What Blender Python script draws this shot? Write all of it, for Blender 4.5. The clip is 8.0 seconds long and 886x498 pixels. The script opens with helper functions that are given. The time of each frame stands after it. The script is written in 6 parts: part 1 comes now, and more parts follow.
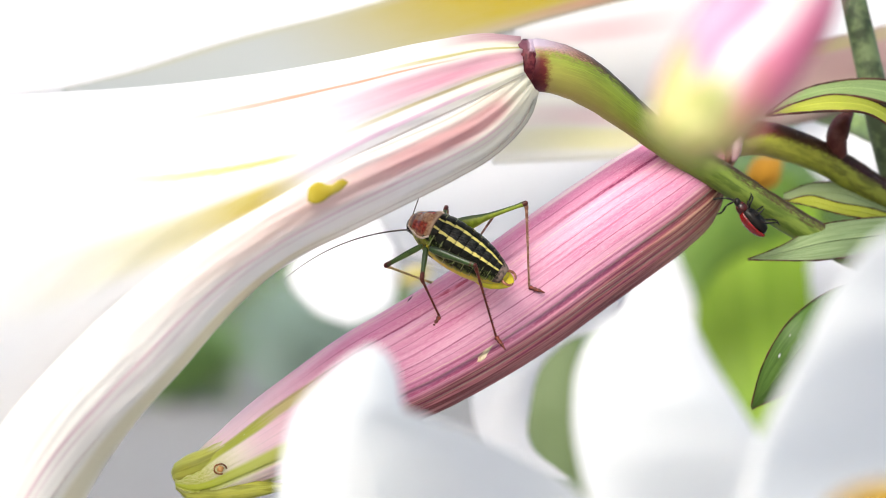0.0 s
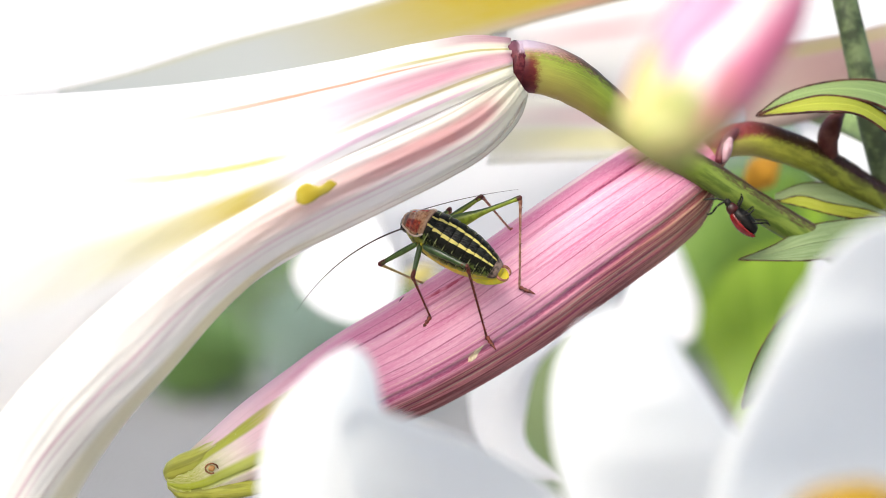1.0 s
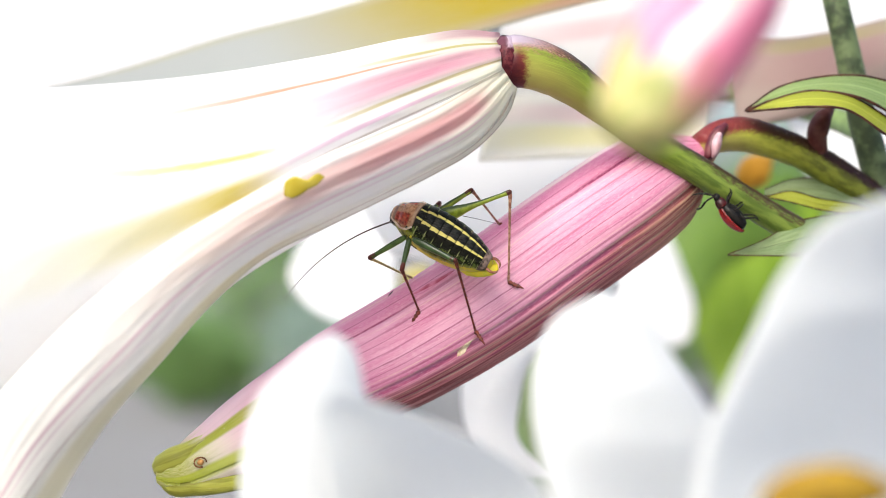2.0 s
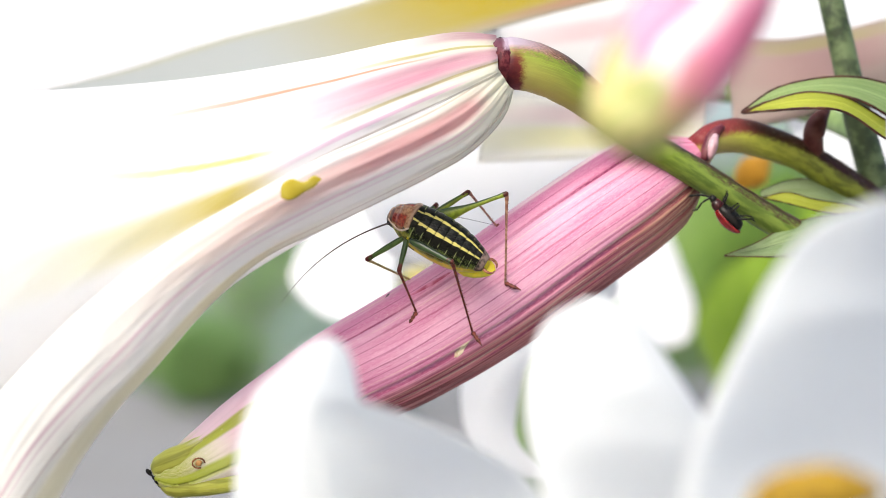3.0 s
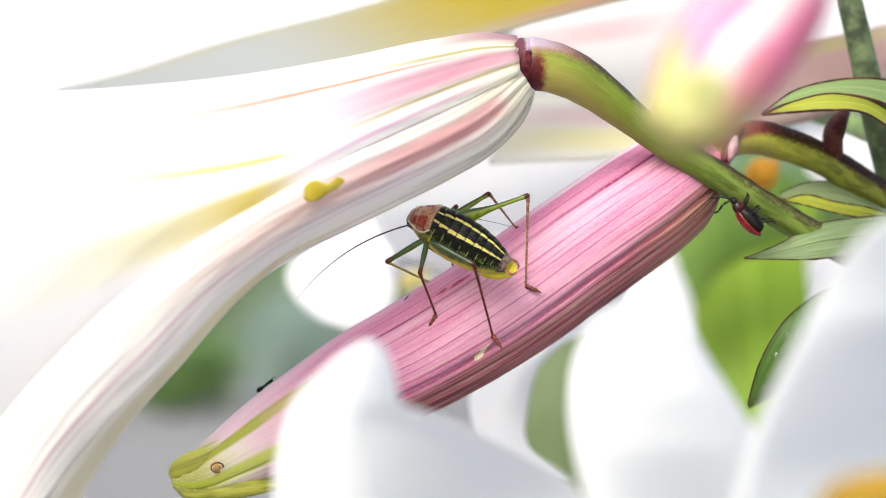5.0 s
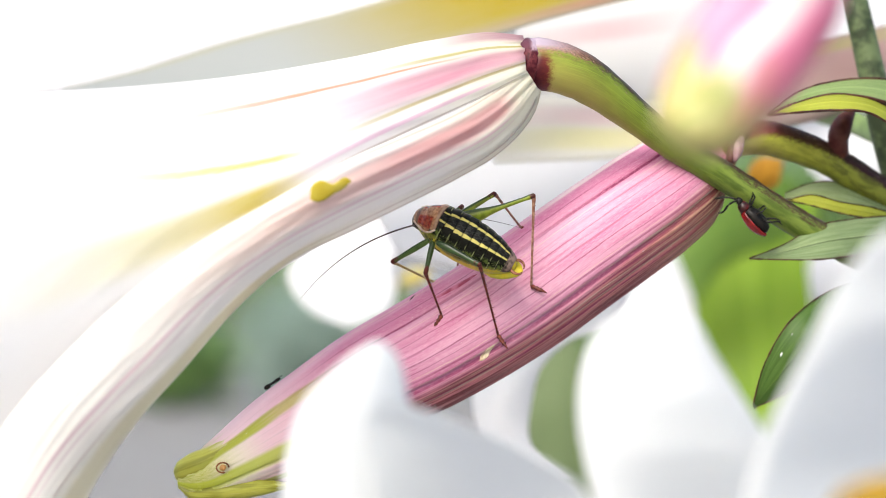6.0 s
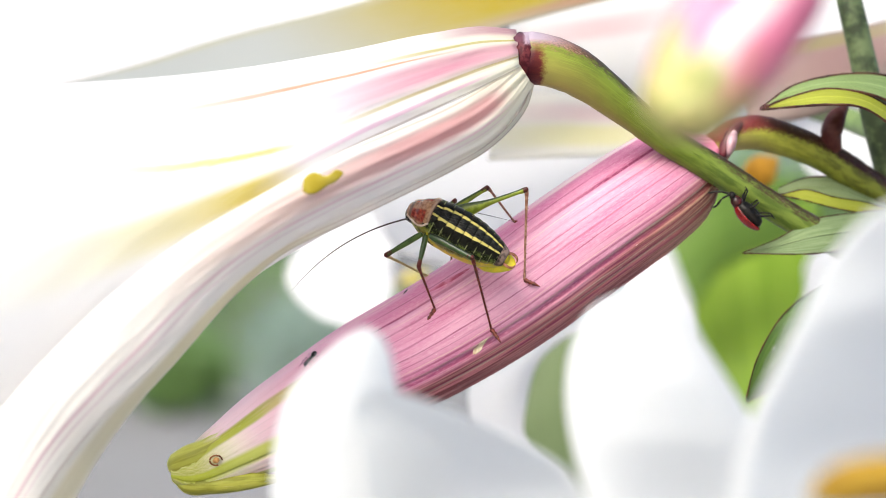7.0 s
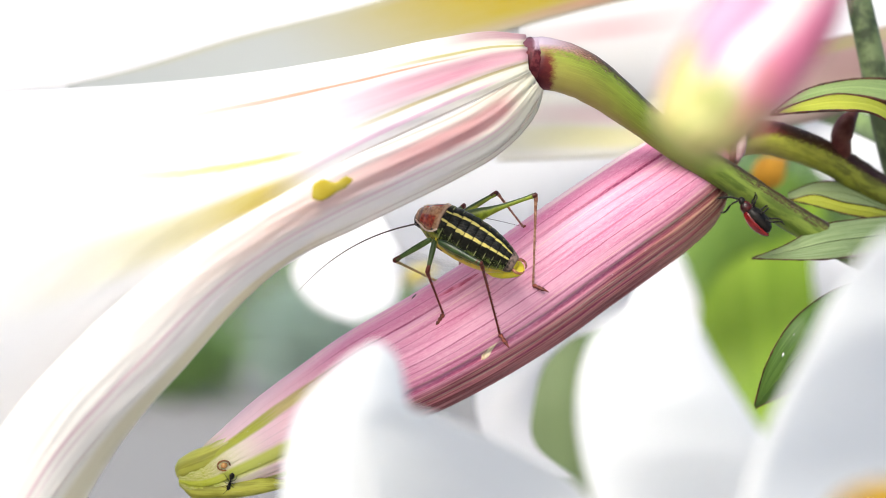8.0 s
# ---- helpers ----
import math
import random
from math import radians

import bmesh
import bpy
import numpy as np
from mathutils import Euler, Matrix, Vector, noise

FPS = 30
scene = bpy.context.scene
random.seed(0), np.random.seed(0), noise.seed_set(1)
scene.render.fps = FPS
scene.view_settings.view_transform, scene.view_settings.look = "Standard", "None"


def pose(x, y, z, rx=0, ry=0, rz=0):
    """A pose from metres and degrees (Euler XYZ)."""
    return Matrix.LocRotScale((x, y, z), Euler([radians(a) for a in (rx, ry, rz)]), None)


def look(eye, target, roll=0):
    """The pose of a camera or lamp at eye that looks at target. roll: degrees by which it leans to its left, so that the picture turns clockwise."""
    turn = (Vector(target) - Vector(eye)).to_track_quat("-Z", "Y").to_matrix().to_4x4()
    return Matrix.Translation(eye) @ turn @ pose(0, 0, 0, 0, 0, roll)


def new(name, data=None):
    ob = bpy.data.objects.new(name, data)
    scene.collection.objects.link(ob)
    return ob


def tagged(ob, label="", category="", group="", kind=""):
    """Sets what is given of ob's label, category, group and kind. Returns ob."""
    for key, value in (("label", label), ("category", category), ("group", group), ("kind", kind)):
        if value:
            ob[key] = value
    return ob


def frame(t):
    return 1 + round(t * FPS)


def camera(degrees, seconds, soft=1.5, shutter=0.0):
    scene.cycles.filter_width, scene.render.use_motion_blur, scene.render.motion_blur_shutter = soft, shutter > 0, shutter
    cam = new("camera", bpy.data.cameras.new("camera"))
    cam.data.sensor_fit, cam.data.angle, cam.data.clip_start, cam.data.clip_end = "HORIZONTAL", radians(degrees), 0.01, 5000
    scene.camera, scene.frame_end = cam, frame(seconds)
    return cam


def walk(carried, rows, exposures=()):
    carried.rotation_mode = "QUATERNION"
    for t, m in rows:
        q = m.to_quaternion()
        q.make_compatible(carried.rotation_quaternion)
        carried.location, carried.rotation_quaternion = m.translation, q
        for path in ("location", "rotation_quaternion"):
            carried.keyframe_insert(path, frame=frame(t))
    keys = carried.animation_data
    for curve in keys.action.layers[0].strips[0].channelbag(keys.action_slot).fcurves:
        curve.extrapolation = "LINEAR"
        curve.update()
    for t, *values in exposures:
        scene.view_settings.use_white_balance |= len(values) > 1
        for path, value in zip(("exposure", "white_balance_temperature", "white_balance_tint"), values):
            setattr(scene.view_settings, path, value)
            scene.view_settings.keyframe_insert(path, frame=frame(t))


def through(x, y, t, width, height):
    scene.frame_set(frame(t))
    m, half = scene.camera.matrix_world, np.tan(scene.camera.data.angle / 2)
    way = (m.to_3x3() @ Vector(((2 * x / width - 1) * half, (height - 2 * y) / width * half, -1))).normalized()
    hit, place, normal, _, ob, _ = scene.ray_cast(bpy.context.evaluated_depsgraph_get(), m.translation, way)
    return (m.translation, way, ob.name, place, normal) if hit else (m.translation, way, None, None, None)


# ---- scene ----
# A bush cricket on a pink lily bud, close up.  All lengths below are millimetres
# round the cricket's perch, one metre above the garden ground; P() makes metres.
PATH = [
    (0.0, pose(-0.00027, -0.39909, 1.00152, 89.825, -0.101, 0.102)),
    (0.1, pose(-0.00063, -0.39867, 1.00163, 89.829, -0.096, 0.073)),
    (0.2, pose(-0.00220, -0.39826, 1.00214, 89.800, -0.092, -0.055)),
    (0.3, pose(-0.00389, -0.39784, 1.00218, 89.810, -0.087, -0.193)),
    (0.4, pose(-0.00588, -0.39743, 1.00205, 89.833, -0.082, -0.357)),
    (0.5, pose(-0.00710, -0.39701, 1.00238, 89.819, -0.078, -0.456)),
    (0.6, pose(-0.00561, -0.39782, 1.00158, 89.871, -0.075, -0.322)),
    (0.7, pose(-0.00351, -0.39862, 1.00115, 89.893, -0.071, -0.136)),
    (0.8, pose(-0.00036, -0.39942, 1.00067, 89.919, -0.068, 0.137)),
    (0.9, pose(0.00228, -0.40022, 1.00080, 89.894, -0.065, 0.367)),
    (1.0, pose(0.00441, -0.40103, 1.00181, 89.797, -0.062, 0.555)),
    (1.1, pose(0.00483, -0.40097, 1.00081, 89.881, -0.067, 0.565)),
    (1.2, pose(0.00399, -0.40092, 0.99953, 89.989, -0.072, 0.471)),
    (1.3, pose(0.00321, -0.40086, 0.99926, 90.014, -0.078, 0.382)),
    (1.4, pose(0.00297, -0.40081, 0.99933, 90.010, -0.083, 0.338)),
    (1.5, pose(0.00298, -0.40075, 0.99948, 89.998, -0.088, 0.314)),
    (1.6, pose(0.00590, -0.40091, 0.99979, 89.974, -0.083, 0.557)),
    (1.7, pose(0.00700, -0.40107, 0.99983, 89.971, -0.077, 0.650)),
    (2.8, pose(0.00633, -0.40283, 0.99807, 90.126, -0.012, 0.604)),
    (2.9, pose(0.00712, -0.40299, 0.99842, 90.097, -0.006, 0.671)),
    (3.0, pose(0.00820, -0.40315, 0.99995, 89.971, 0.000, 0.762)),
    (3.1, pose(0.00749, -0.40252, 0.99969, 89.999, 0.000, 0.686)),
    (3.2, pose(0.00588, -0.40189, 0.99933, 90.036, 0.000, 0.536)),
    (3.3, pose(0.00404, -0.40126, 0.99909, 90.062, 0.000, 0.368)),
    (3.4, pose(0.00163, -0.40063, 0.99941, 90.043, 0.000, 0.152)),
    (3.5, pose(-0.00000, -0.40000, 1.00000, 90.000, 0.000, 0.000)),
    (3.6, pose(0.00065, -0.40005, 1.00020, 89.994, 0.014, 0.064)),
    (3.7, pose(0.00112, -0.40010, 1.00021, 90.003, 0.028, 0.115)),
    (3.8, pose(0.00177, -0.40016, 1.00030, 90.006, 0.041, 0.179)),
    (3.9, pose(0.00155, -0.40021, 1.00006, 90.036, 0.055, 0.172)),
    (4.0, pose(0.00079, -0.40026, 0.99925, 90.114, 0.069, 0.120)),
    (4.1, pose(0.00094, -0.40020, 0.99764, 90.246, 0.058, 0.135)),
    (4.2, pose(0.00132, -0.40013, 0.99712, 90.287, 0.046, 0.169)),
    (5.3, pose(0.00002, -0.39942, 1.00041, 89.993, -0.078, 0.090)),
    (5.4, pose(-0.00005, -0.39935, 1.00006, 90.020, -0.089, 0.087)),
    (5.5, pose(-0.00049, -0.39929, 0.99974, 90.045, -0.100, 0.053)),
    (5.6, pose(-0.00042, -0.39929, 0.99897, 90.102, -0.102, 0.063)),
    (5.7, pose(-0.00089, -0.39929, 0.99895, 90.097, -0.104, 0.029)),
    (5.8, pose(-0.00119, -0.39929, 0.99969, 90.029, -0.106, 0.009)),
    (5.9, pose(-0.00113, -0.39930, 1.00017, 89.982, -0.107, 0.018)),
    (6.0, pose(-0.00124, -0.39930, 1.00048, 89.950, -0.109, 0.014)),
    (6.1, pose(-0.00095, -0.39949, 0.99917, 90.060, -0.106, 0.019)),
    (6.2, pose(-0.00075, -0.39968, 0.99810, 90.149, -0.103, 0.016)),
    (6.3, pose(-0.00005, -0.39987, 0.99771, 90.182, -0.100, 0.054)),
    (6.4, pose(0.00048, -0.40006, 0.99745, 90.205, -0.097, 0.079)),
    (6.5, pose(0.00022, -0.40025, 0.99745, 90.205, -0.094, 0.038)),
    (6.6, pose(0.00133, -0.40022, 0.99709, 90.235, -0.101, 0.137)),
    (6.7, pose(0.00204, -0.40020, 0.99740, 90.210, -0.107, 0.203)),
    (6.8, pose(0.00182, -0.40017, 0.99773, 90.183, -0.114, 0.192)),
    (6.9, pose(0.00123, -0.40014, 0.99800, 90.162, -0.121, 0.150)),
    (7.0, pose(0.00039, -0.40012, 0.99796, 90.165, -0.127, 0.087)),
    (7.2, pose(0.00125, -0.40001, 0.99885, 90.071, -0.157, 0.158)),
    (7.5, pose(0.00062, -0.39985, 1.00055, 89.900, -0.202, 0.106)),
    (7.7, pose(0.00092, -0.39964, 1.00020, 89.915, -0.255, 0.195)),
    (8.0, pose(-0.00042, -0.39932, 1.00130, 89.802, -0.335, 0.183)),
]
cam = camera(21.15, 8.0, soft=0.55)
cam.data.dof.use_dof = True
cam.data.dof.focus_distance = 0.3915
cam.data.dof.aperture_fstop = 15.0
walk(cam, PATH)

# ---------------------------------------------------------------- light
world = bpy.data.worlds.new("garden_sky")
scene.world = world
world.use_nodes = True
_nt = world.node_tree
_sky = _nt.nodes.new("ShaderNodeTexSky")
_sky.sky_type = "NISHITA"
_sky.sun_disc = False
_sky.sun_elevation = radians(43)
_sky.sun_rotation = radians(206.6)
_sky.air_density, _sky.dust_density, _sky.ozone_density = 0.8, 4.5, 0.6
_nt.links.new(_sky.outputs[0], _nt.nodes["Background"].inputs[0])
_nt.nodes["Background"].inputs[1].default_value = 0.15
_sun = bpy.data.lights.new("sun", "SUN")
_sun.energy, _sun.angle, _sun.color = 0.90, radians(30), (1.0, 0.985, 0.965)
sun = new("sun", _sun)
sun.matrix_world = look((-1.3, -2.6, 3.7), (0, 0, 1.0))
scene.view_settings.exposure = 1.19
scene.view_settings.use_white_balance = True
scene.view_settings.white_balance_temperature = 6400
scene.view_settings.white_balance_tint = 5

MM = 0.001


def P(p):
    return Vector((p[0] * MM, p[1] * MM, 1.0 + p[2] * MM))


# ---------------------------------------------------------------- materials
class Graph:
    """Short hand for building a node material."""

    def __init__(self, name):
        self.mat = bpy.data.materials.new(name)
        self.mat.use_nodes = True
        self.t = self.mat.node_tree
        self.bsdf = self.t.nodes["Principled BSDF"]
        self.out = self.t.nodes["Material Output"]

    def put(self, sock, val):
        if isinstance(val, bpy.types.NodeSocket):
            self.t.links.new(val, sock)
        elif isinstance(val, (tuple, list)) and len(val) == 3 and sock.type == "RGBA":
            sock.default_value = (*val, 1)
        else:
            sock.default_value = val

    def node(self, kind, operation=None, interpolation_type=None, data_type=None):
        n = self.t.nodes.new("ShaderNode" + kind)
        if operation:
            n.operation = operation
        if interpolation_type:
            n.interpolation_type = interpolation_type
        if data_type:
            n.data_type = data_type
        return n

    def math(self, op, a, b=0.0, c=None):
        n = self.node("Math", operation=op)
        self.put(n.inputs[0], a)
        self.put(n.inputs[1], b)
        if c is not None:
            self.put(n.inputs[2], c)
        return n.outputs[0]

    def ramp(self, val, lo, hi, a=0.0, b=1.0):
        n = self.node("MapRange", interpolation_type="SMOOTHSTEP")
        for i, v in enumerate((val, lo, hi, a, b)):
            self.put(n.inputs[i], v)
        return n.outputs[0]

    def mix(self, fac, a, b):
        n = self.node("Mix", data_type="RGBA")
        self.put(n.inputs[0], fac)
        self.put(n.inputs[6], a)
        self.put(n.inputs[7], b)
        return n.outputs[2]

    def uv(self):
        n = self.node("UVMap")
        n.uv_map = "uv"
        s = self.node("SeparateXYZ")
        self.t.links.new(n.outputs[0], s.inputs[0])
        return n.outputs[0], s.outputs[0], s.outputs[1]

    def noise(self, vec, scale, stretch=(1, 1, 1), detail=3.0, rough=0.55):
        m = self.node("Mapping")
        self.put(m.inputs[0], vec)
        m.inputs[3].default_value = stretch
        n = self.node("TexNoise")
        self.t.links.new(m.outputs[0], n.inputs["Vector"])
        n.inputs["Scale"].default_value = scale
        n.inputs["Detail"].default_value = detail
        n.inputs["Roughness"].default_value = rough
        return n.outputs[0]

    def local(self):
        return self.node("TexCoord").outputs["Object"]

    def finish(self, colour, rough=0.5, bump=None, strength=0.3, dist=0.0002, through=0.0, tint=None, spec=0.4, metal=0.0):
        self.put(self.bsdf.inputs["Base Color"], colour)
        self.put(self.bsdf.inputs["Roughness"], rough)
        self.bsdf.inputs["Metallic"].default_value = metal
        self.bsdf.inputs["Specular IOR Level"].default_value = spec
        if bump is not None:
            b = self.node("Bump")
            b.inputs["Strength"].default_value = strength
            b.inputs["Distance"].default_value = dist
            self.put(b.inputs["Height"], bump)
            self.t.links.new(b.outputs[0], self.bsdf.inputs["Normal"])
        if through:
            tr = self.node("BsdfTranslucent")
            self.put(tr.inputs[0], colour if tint is None else tint)
            m = self.node("MixShader")
            m.inputs[0].default_value = through
            self.t.links.new(self.bsdf.outputs[0], m.inputs[1])
            self.t.links.new(tr.outputs[0], m.inputs[2])
            self.t.links.new(m.outputs[0], self.out.inputs[0])
        return self.mat


def petal_material(name, base, stripes=(), vein=0.12, through=0.6, vein_tint=(0.75, 0.6, 0.62), rough=0.55, across=70):
    """A tepal: base colour, long veins, and stripes of pigment and painted shade (v, half width, u from, u to, colour,
    strength, lean, rise, fall).
    """
    g = Graph(name)
    uv, u, v = g.uv()
    wob = g.noise(uv, 1.0, (5, 34, 1), 4)
    wv = g.math("ADD", v, g.math("MULTIPLY", g.math("SUBTRACT", wob, 0.5), 0.03))
    veins = g.noise(uv, 1.0, (2.2, across, 1), 4, 0.6)
    fine = g.noise(uv, 1.0, (26, across * 2.2, 1), 3)
    col = g.mix(g.math("MULTIPLY", g.ramp(veins, 0.48, 0.72), vein), base, vein_tint)
    for v0, w, u0, u1, c, s, *lean in stripes:
        line = g.math("ADD", v0, g.math("MULTIPLY", g.math("SUBTRACT", u, u0), lean[0])) if lean else v0
        d = g.math("ABSOLUTE", g.math("SUBTRACT", wv, line))
        m = g.ramp(d, w, w * 0.35)
        fade = (u1 - u0) * 0.5
        rise, fall = (lean[1], lean[2]) if len(lean) > 1 else (fade, fade)
        m = g.math("MULTIPLY", m, g.ramp(u, u0, u0 + rise))
        m = g.math("MULTIPLY", m, g.ramp(u, u1, u1 - fall))
        grain = g.ramp(g.math("ADD", g.math("MULTIPLY", fine, 0.6), g.math("MULTIPLY", veins, 0.4)), 0.36, 0.56, 0.82, 1.0)
        col = g.mix(g.math("MULTIPLY", g.math("MULTIPLY", m, s), grain), col, c)
    h = g.math("ADD", g.math("MULTIPLY", veins, 0.7), g.math("MULTIPLY", fine, 0.3))
    return g.finish(col, rough, h, 0.14, 0.0003, through, spec=0.2)


def leaf_material(name, low, high, through=0.35, rough=0.42):
    g = Graph(name)
    uv, u, v = g.uv()
    veins = g.noise(uv, 1.0, (2, 46, 1), 3)
    blot = g.noise(g.local(), 160.0)
    col = g.mix(g.ramp(veins, 0.35, 0.68), low, high)
    col = g.mix(g.ramp(blot, 0.52, 0.75, 0, 0.35), col, tuple(x * 0.6 for x in low))
    mid = g.ramp(g.math("ABSOLUTE", g.math("SUBTRACT", v, 0.5)), 0.035, 0.01)
    col = g.mix(g.math("MULTIPLY", mid, 0.5), col, tuple(min(1, x * 1.5) for x in high))
    return g.finish(col, rough, veins, 0.35, 0.0004, through, spec=0.25)


def plain_material(name, colour, rough=0.5, vary=0.25, scale=900.0, bump=0.2, spec=0.4, through=0.0, second=None):
    g = Graph(name)
    n = g.noise(g.local(), scale)
    n2 = g.noise(g.local(), scale * 0.22)
    other = second or tuple(c * (1 - vary) for c in colour)
    col = g.mix(g.ramp(g.math("ADD", g.math("MULTIPLY", n, 0.55), g.math("MULTIPLY", n2, 0.45)), 0.4, 0.62), colour, other)
    return g.finish(col, rough, n, bump, 0.0001, through, spec=spec)


WHITE = (0.835, 0.83, 0.835)
m_tepal_top = petal_material("upper_tepal", WHITE, [
    (0.5, 0.9, -0.35, 0.30, (0.76, 0.74, 0.58), 0.7),
    (0.05, 0.16, -0.2, 0.17, (0.48, 0.26, 0.32), 0.85, 0.0, 0.1, 0.15),
    (0.50, 0.20, -0.30, 0.46, (0.66, 0.37, 0.46), 0.85, 0.06, 0.2, 0.34),
    (0.53, 0.07, 0.02, 0.30, (0.62, 0.26, 0.36), 0.45, 0.30, 0.1, 0.2),
    (0.35, 0.03, -0.2, 0.30, (0.50, 0.46, 0.14), 0.85, -0.25, 0.05, 0.2),
    (0.355, 0.020, 0.06, 0.64, (0.70, 0.34, 0.20), 0.9, -0.26, 0.12, 0.30),
    (0.69, 0.030, -0.2, 0.36, (0.52, 0.46, 0.22), 0.85, 0.12, 0.05, 0.16),
    (0.86, 0.030, 0.02, 0.46, (0.70, 0.40, 0.58), 0.6, 0.12, 0.08, 0.22),
    (0.985, 0.016, -0.1, 0.48, (0.40, 0.34, 0.30), 0.7, 0.0, 0.05, 0.12),
    (0.965, 0.10, 0.36, 0.72, (0.62, 0.52, 0.09), 0.9, -0.70, 0.10, 0.26),
    (0.90, 0.13, 0.46, 0.95, (0.76, 0.73, 0.52), 0.55, -0.70, 0.10, 0.35),
    (0.775, 0.026, 0.36, 0.72, (0.72, 0.60, 0.12), 0.75, -1.2, 0.06, 0.26)], vein=0.03)
m_tepal_low = petal_material("lower_tepal", (0.90, 0.885, 0.86), [
    (0.5, 0.9, -0.35, 0.30, (0.70, 0.68, 0.52), 0.7),
    (0.42, 0.30, 0.02, 0.62, (0.66, 0.38, 0.38), 0.9, 0.05, 0.06, 0.44),
    (0.46, 0.30, 0.22, 0.80, (0.80, 0.66, 0.60), 0.6, 0.0, 0.15, 0.40),
    (0.735, 0.032, 0.02, 1.2, (0.74, 0.52, 0.60), 0.6, 0.0, 0.08, 0.2),
    (0.83, 0.022, 0.02, 1.2, (0.72, 0.58, 0.64), 0.45, 0.0, 0.08, 0.2),
    # faint grey band: shade in the lip's crease, painted on
    (0.40, 0.14, 0.50, 1.2, (0.80, 0.79, 0.77), 0.3, 0.0, 0.2, 0.2),
    (0.06, 0.03, -0.1, 0.40, (0.50, 0.42, 0.34), 0.6, 0.0, 0.05, 0.15)], vein=0.05)
m_tepal_edge = petal_material("outer_tepal", (0.93, 0.915, 0.87), [
    (0.5, 0.9, -0.35, 0.34, (0.70, 0.68, 0.54), 0.65),
    (0.22, 0.06, -0.1, 1.2, (0.60, 0.44, 0.48), 0.5, 0.0, 0.05, 0.5),
    (0.62, 0.07, -0.1, 0.9, (0.62, 0.52, 0.50), 0.5, 0.0, 0.05, 0.5),
    (0.93, 0.05, -0.1, 1.0, (0.50, 0.44, 0.36), 0.5, 0.0, 0.05, 0.4),
    (0.7, 0.35, 0.35, 1.3, (0.72, 0.68, 0.50), 0.7, 0.0, 0.2, 0.2)], vein=0.06)
m_tepal_inner = petal_material("throat_tepal", (0.84, 0.83, 0.74), [
    (0.4, 0.5, -0.3, 0.62, (0.78, 0.70, 0.28), 0.75)], vein=0.1, through=0.6)
m_tepal_white = petal_material("white_tepal", WHITE, vein=0.04)
m_tepal_mouth = petal_material("mouth_tepal", (0.90, 0.895, 0.885), [(0.0, 0.26, -0.3, 0.5, (0.80, 0.72, 0.32), 0.5)], vein=0.06)
m_tepal_front = petal_material("near_tepal", (0.85, 0.86, 0.86), vein=0.05, vein_tint=(0.72, 0.72, 0.70), across=24)
m_tepal_far = petal_material("far_tepal", (0.74, 0.73, 0.72), [
    (0.40, 0.12, 0.1, 0.9, (0.68, 0.42, 0.44), 0.6)], vein=0.05)
# grey base puts the shading of this white tepal into its colour
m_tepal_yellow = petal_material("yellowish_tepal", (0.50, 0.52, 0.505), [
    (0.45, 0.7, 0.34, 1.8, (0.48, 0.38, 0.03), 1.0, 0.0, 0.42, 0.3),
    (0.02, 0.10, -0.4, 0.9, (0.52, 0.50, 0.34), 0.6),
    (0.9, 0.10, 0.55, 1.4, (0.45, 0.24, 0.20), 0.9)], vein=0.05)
m_tepal_blush = petal_material("blush_tepal", (0.47, 0.38, 0.34), [
    (0.4, 0.3, -0.2, 1.2, (0.43, 0.26, 0.26), 0.7), (0.12, 0.12, -0.2, 1.2, (0.42, 0.38, 0.14), 0.6)], vein=0.1)


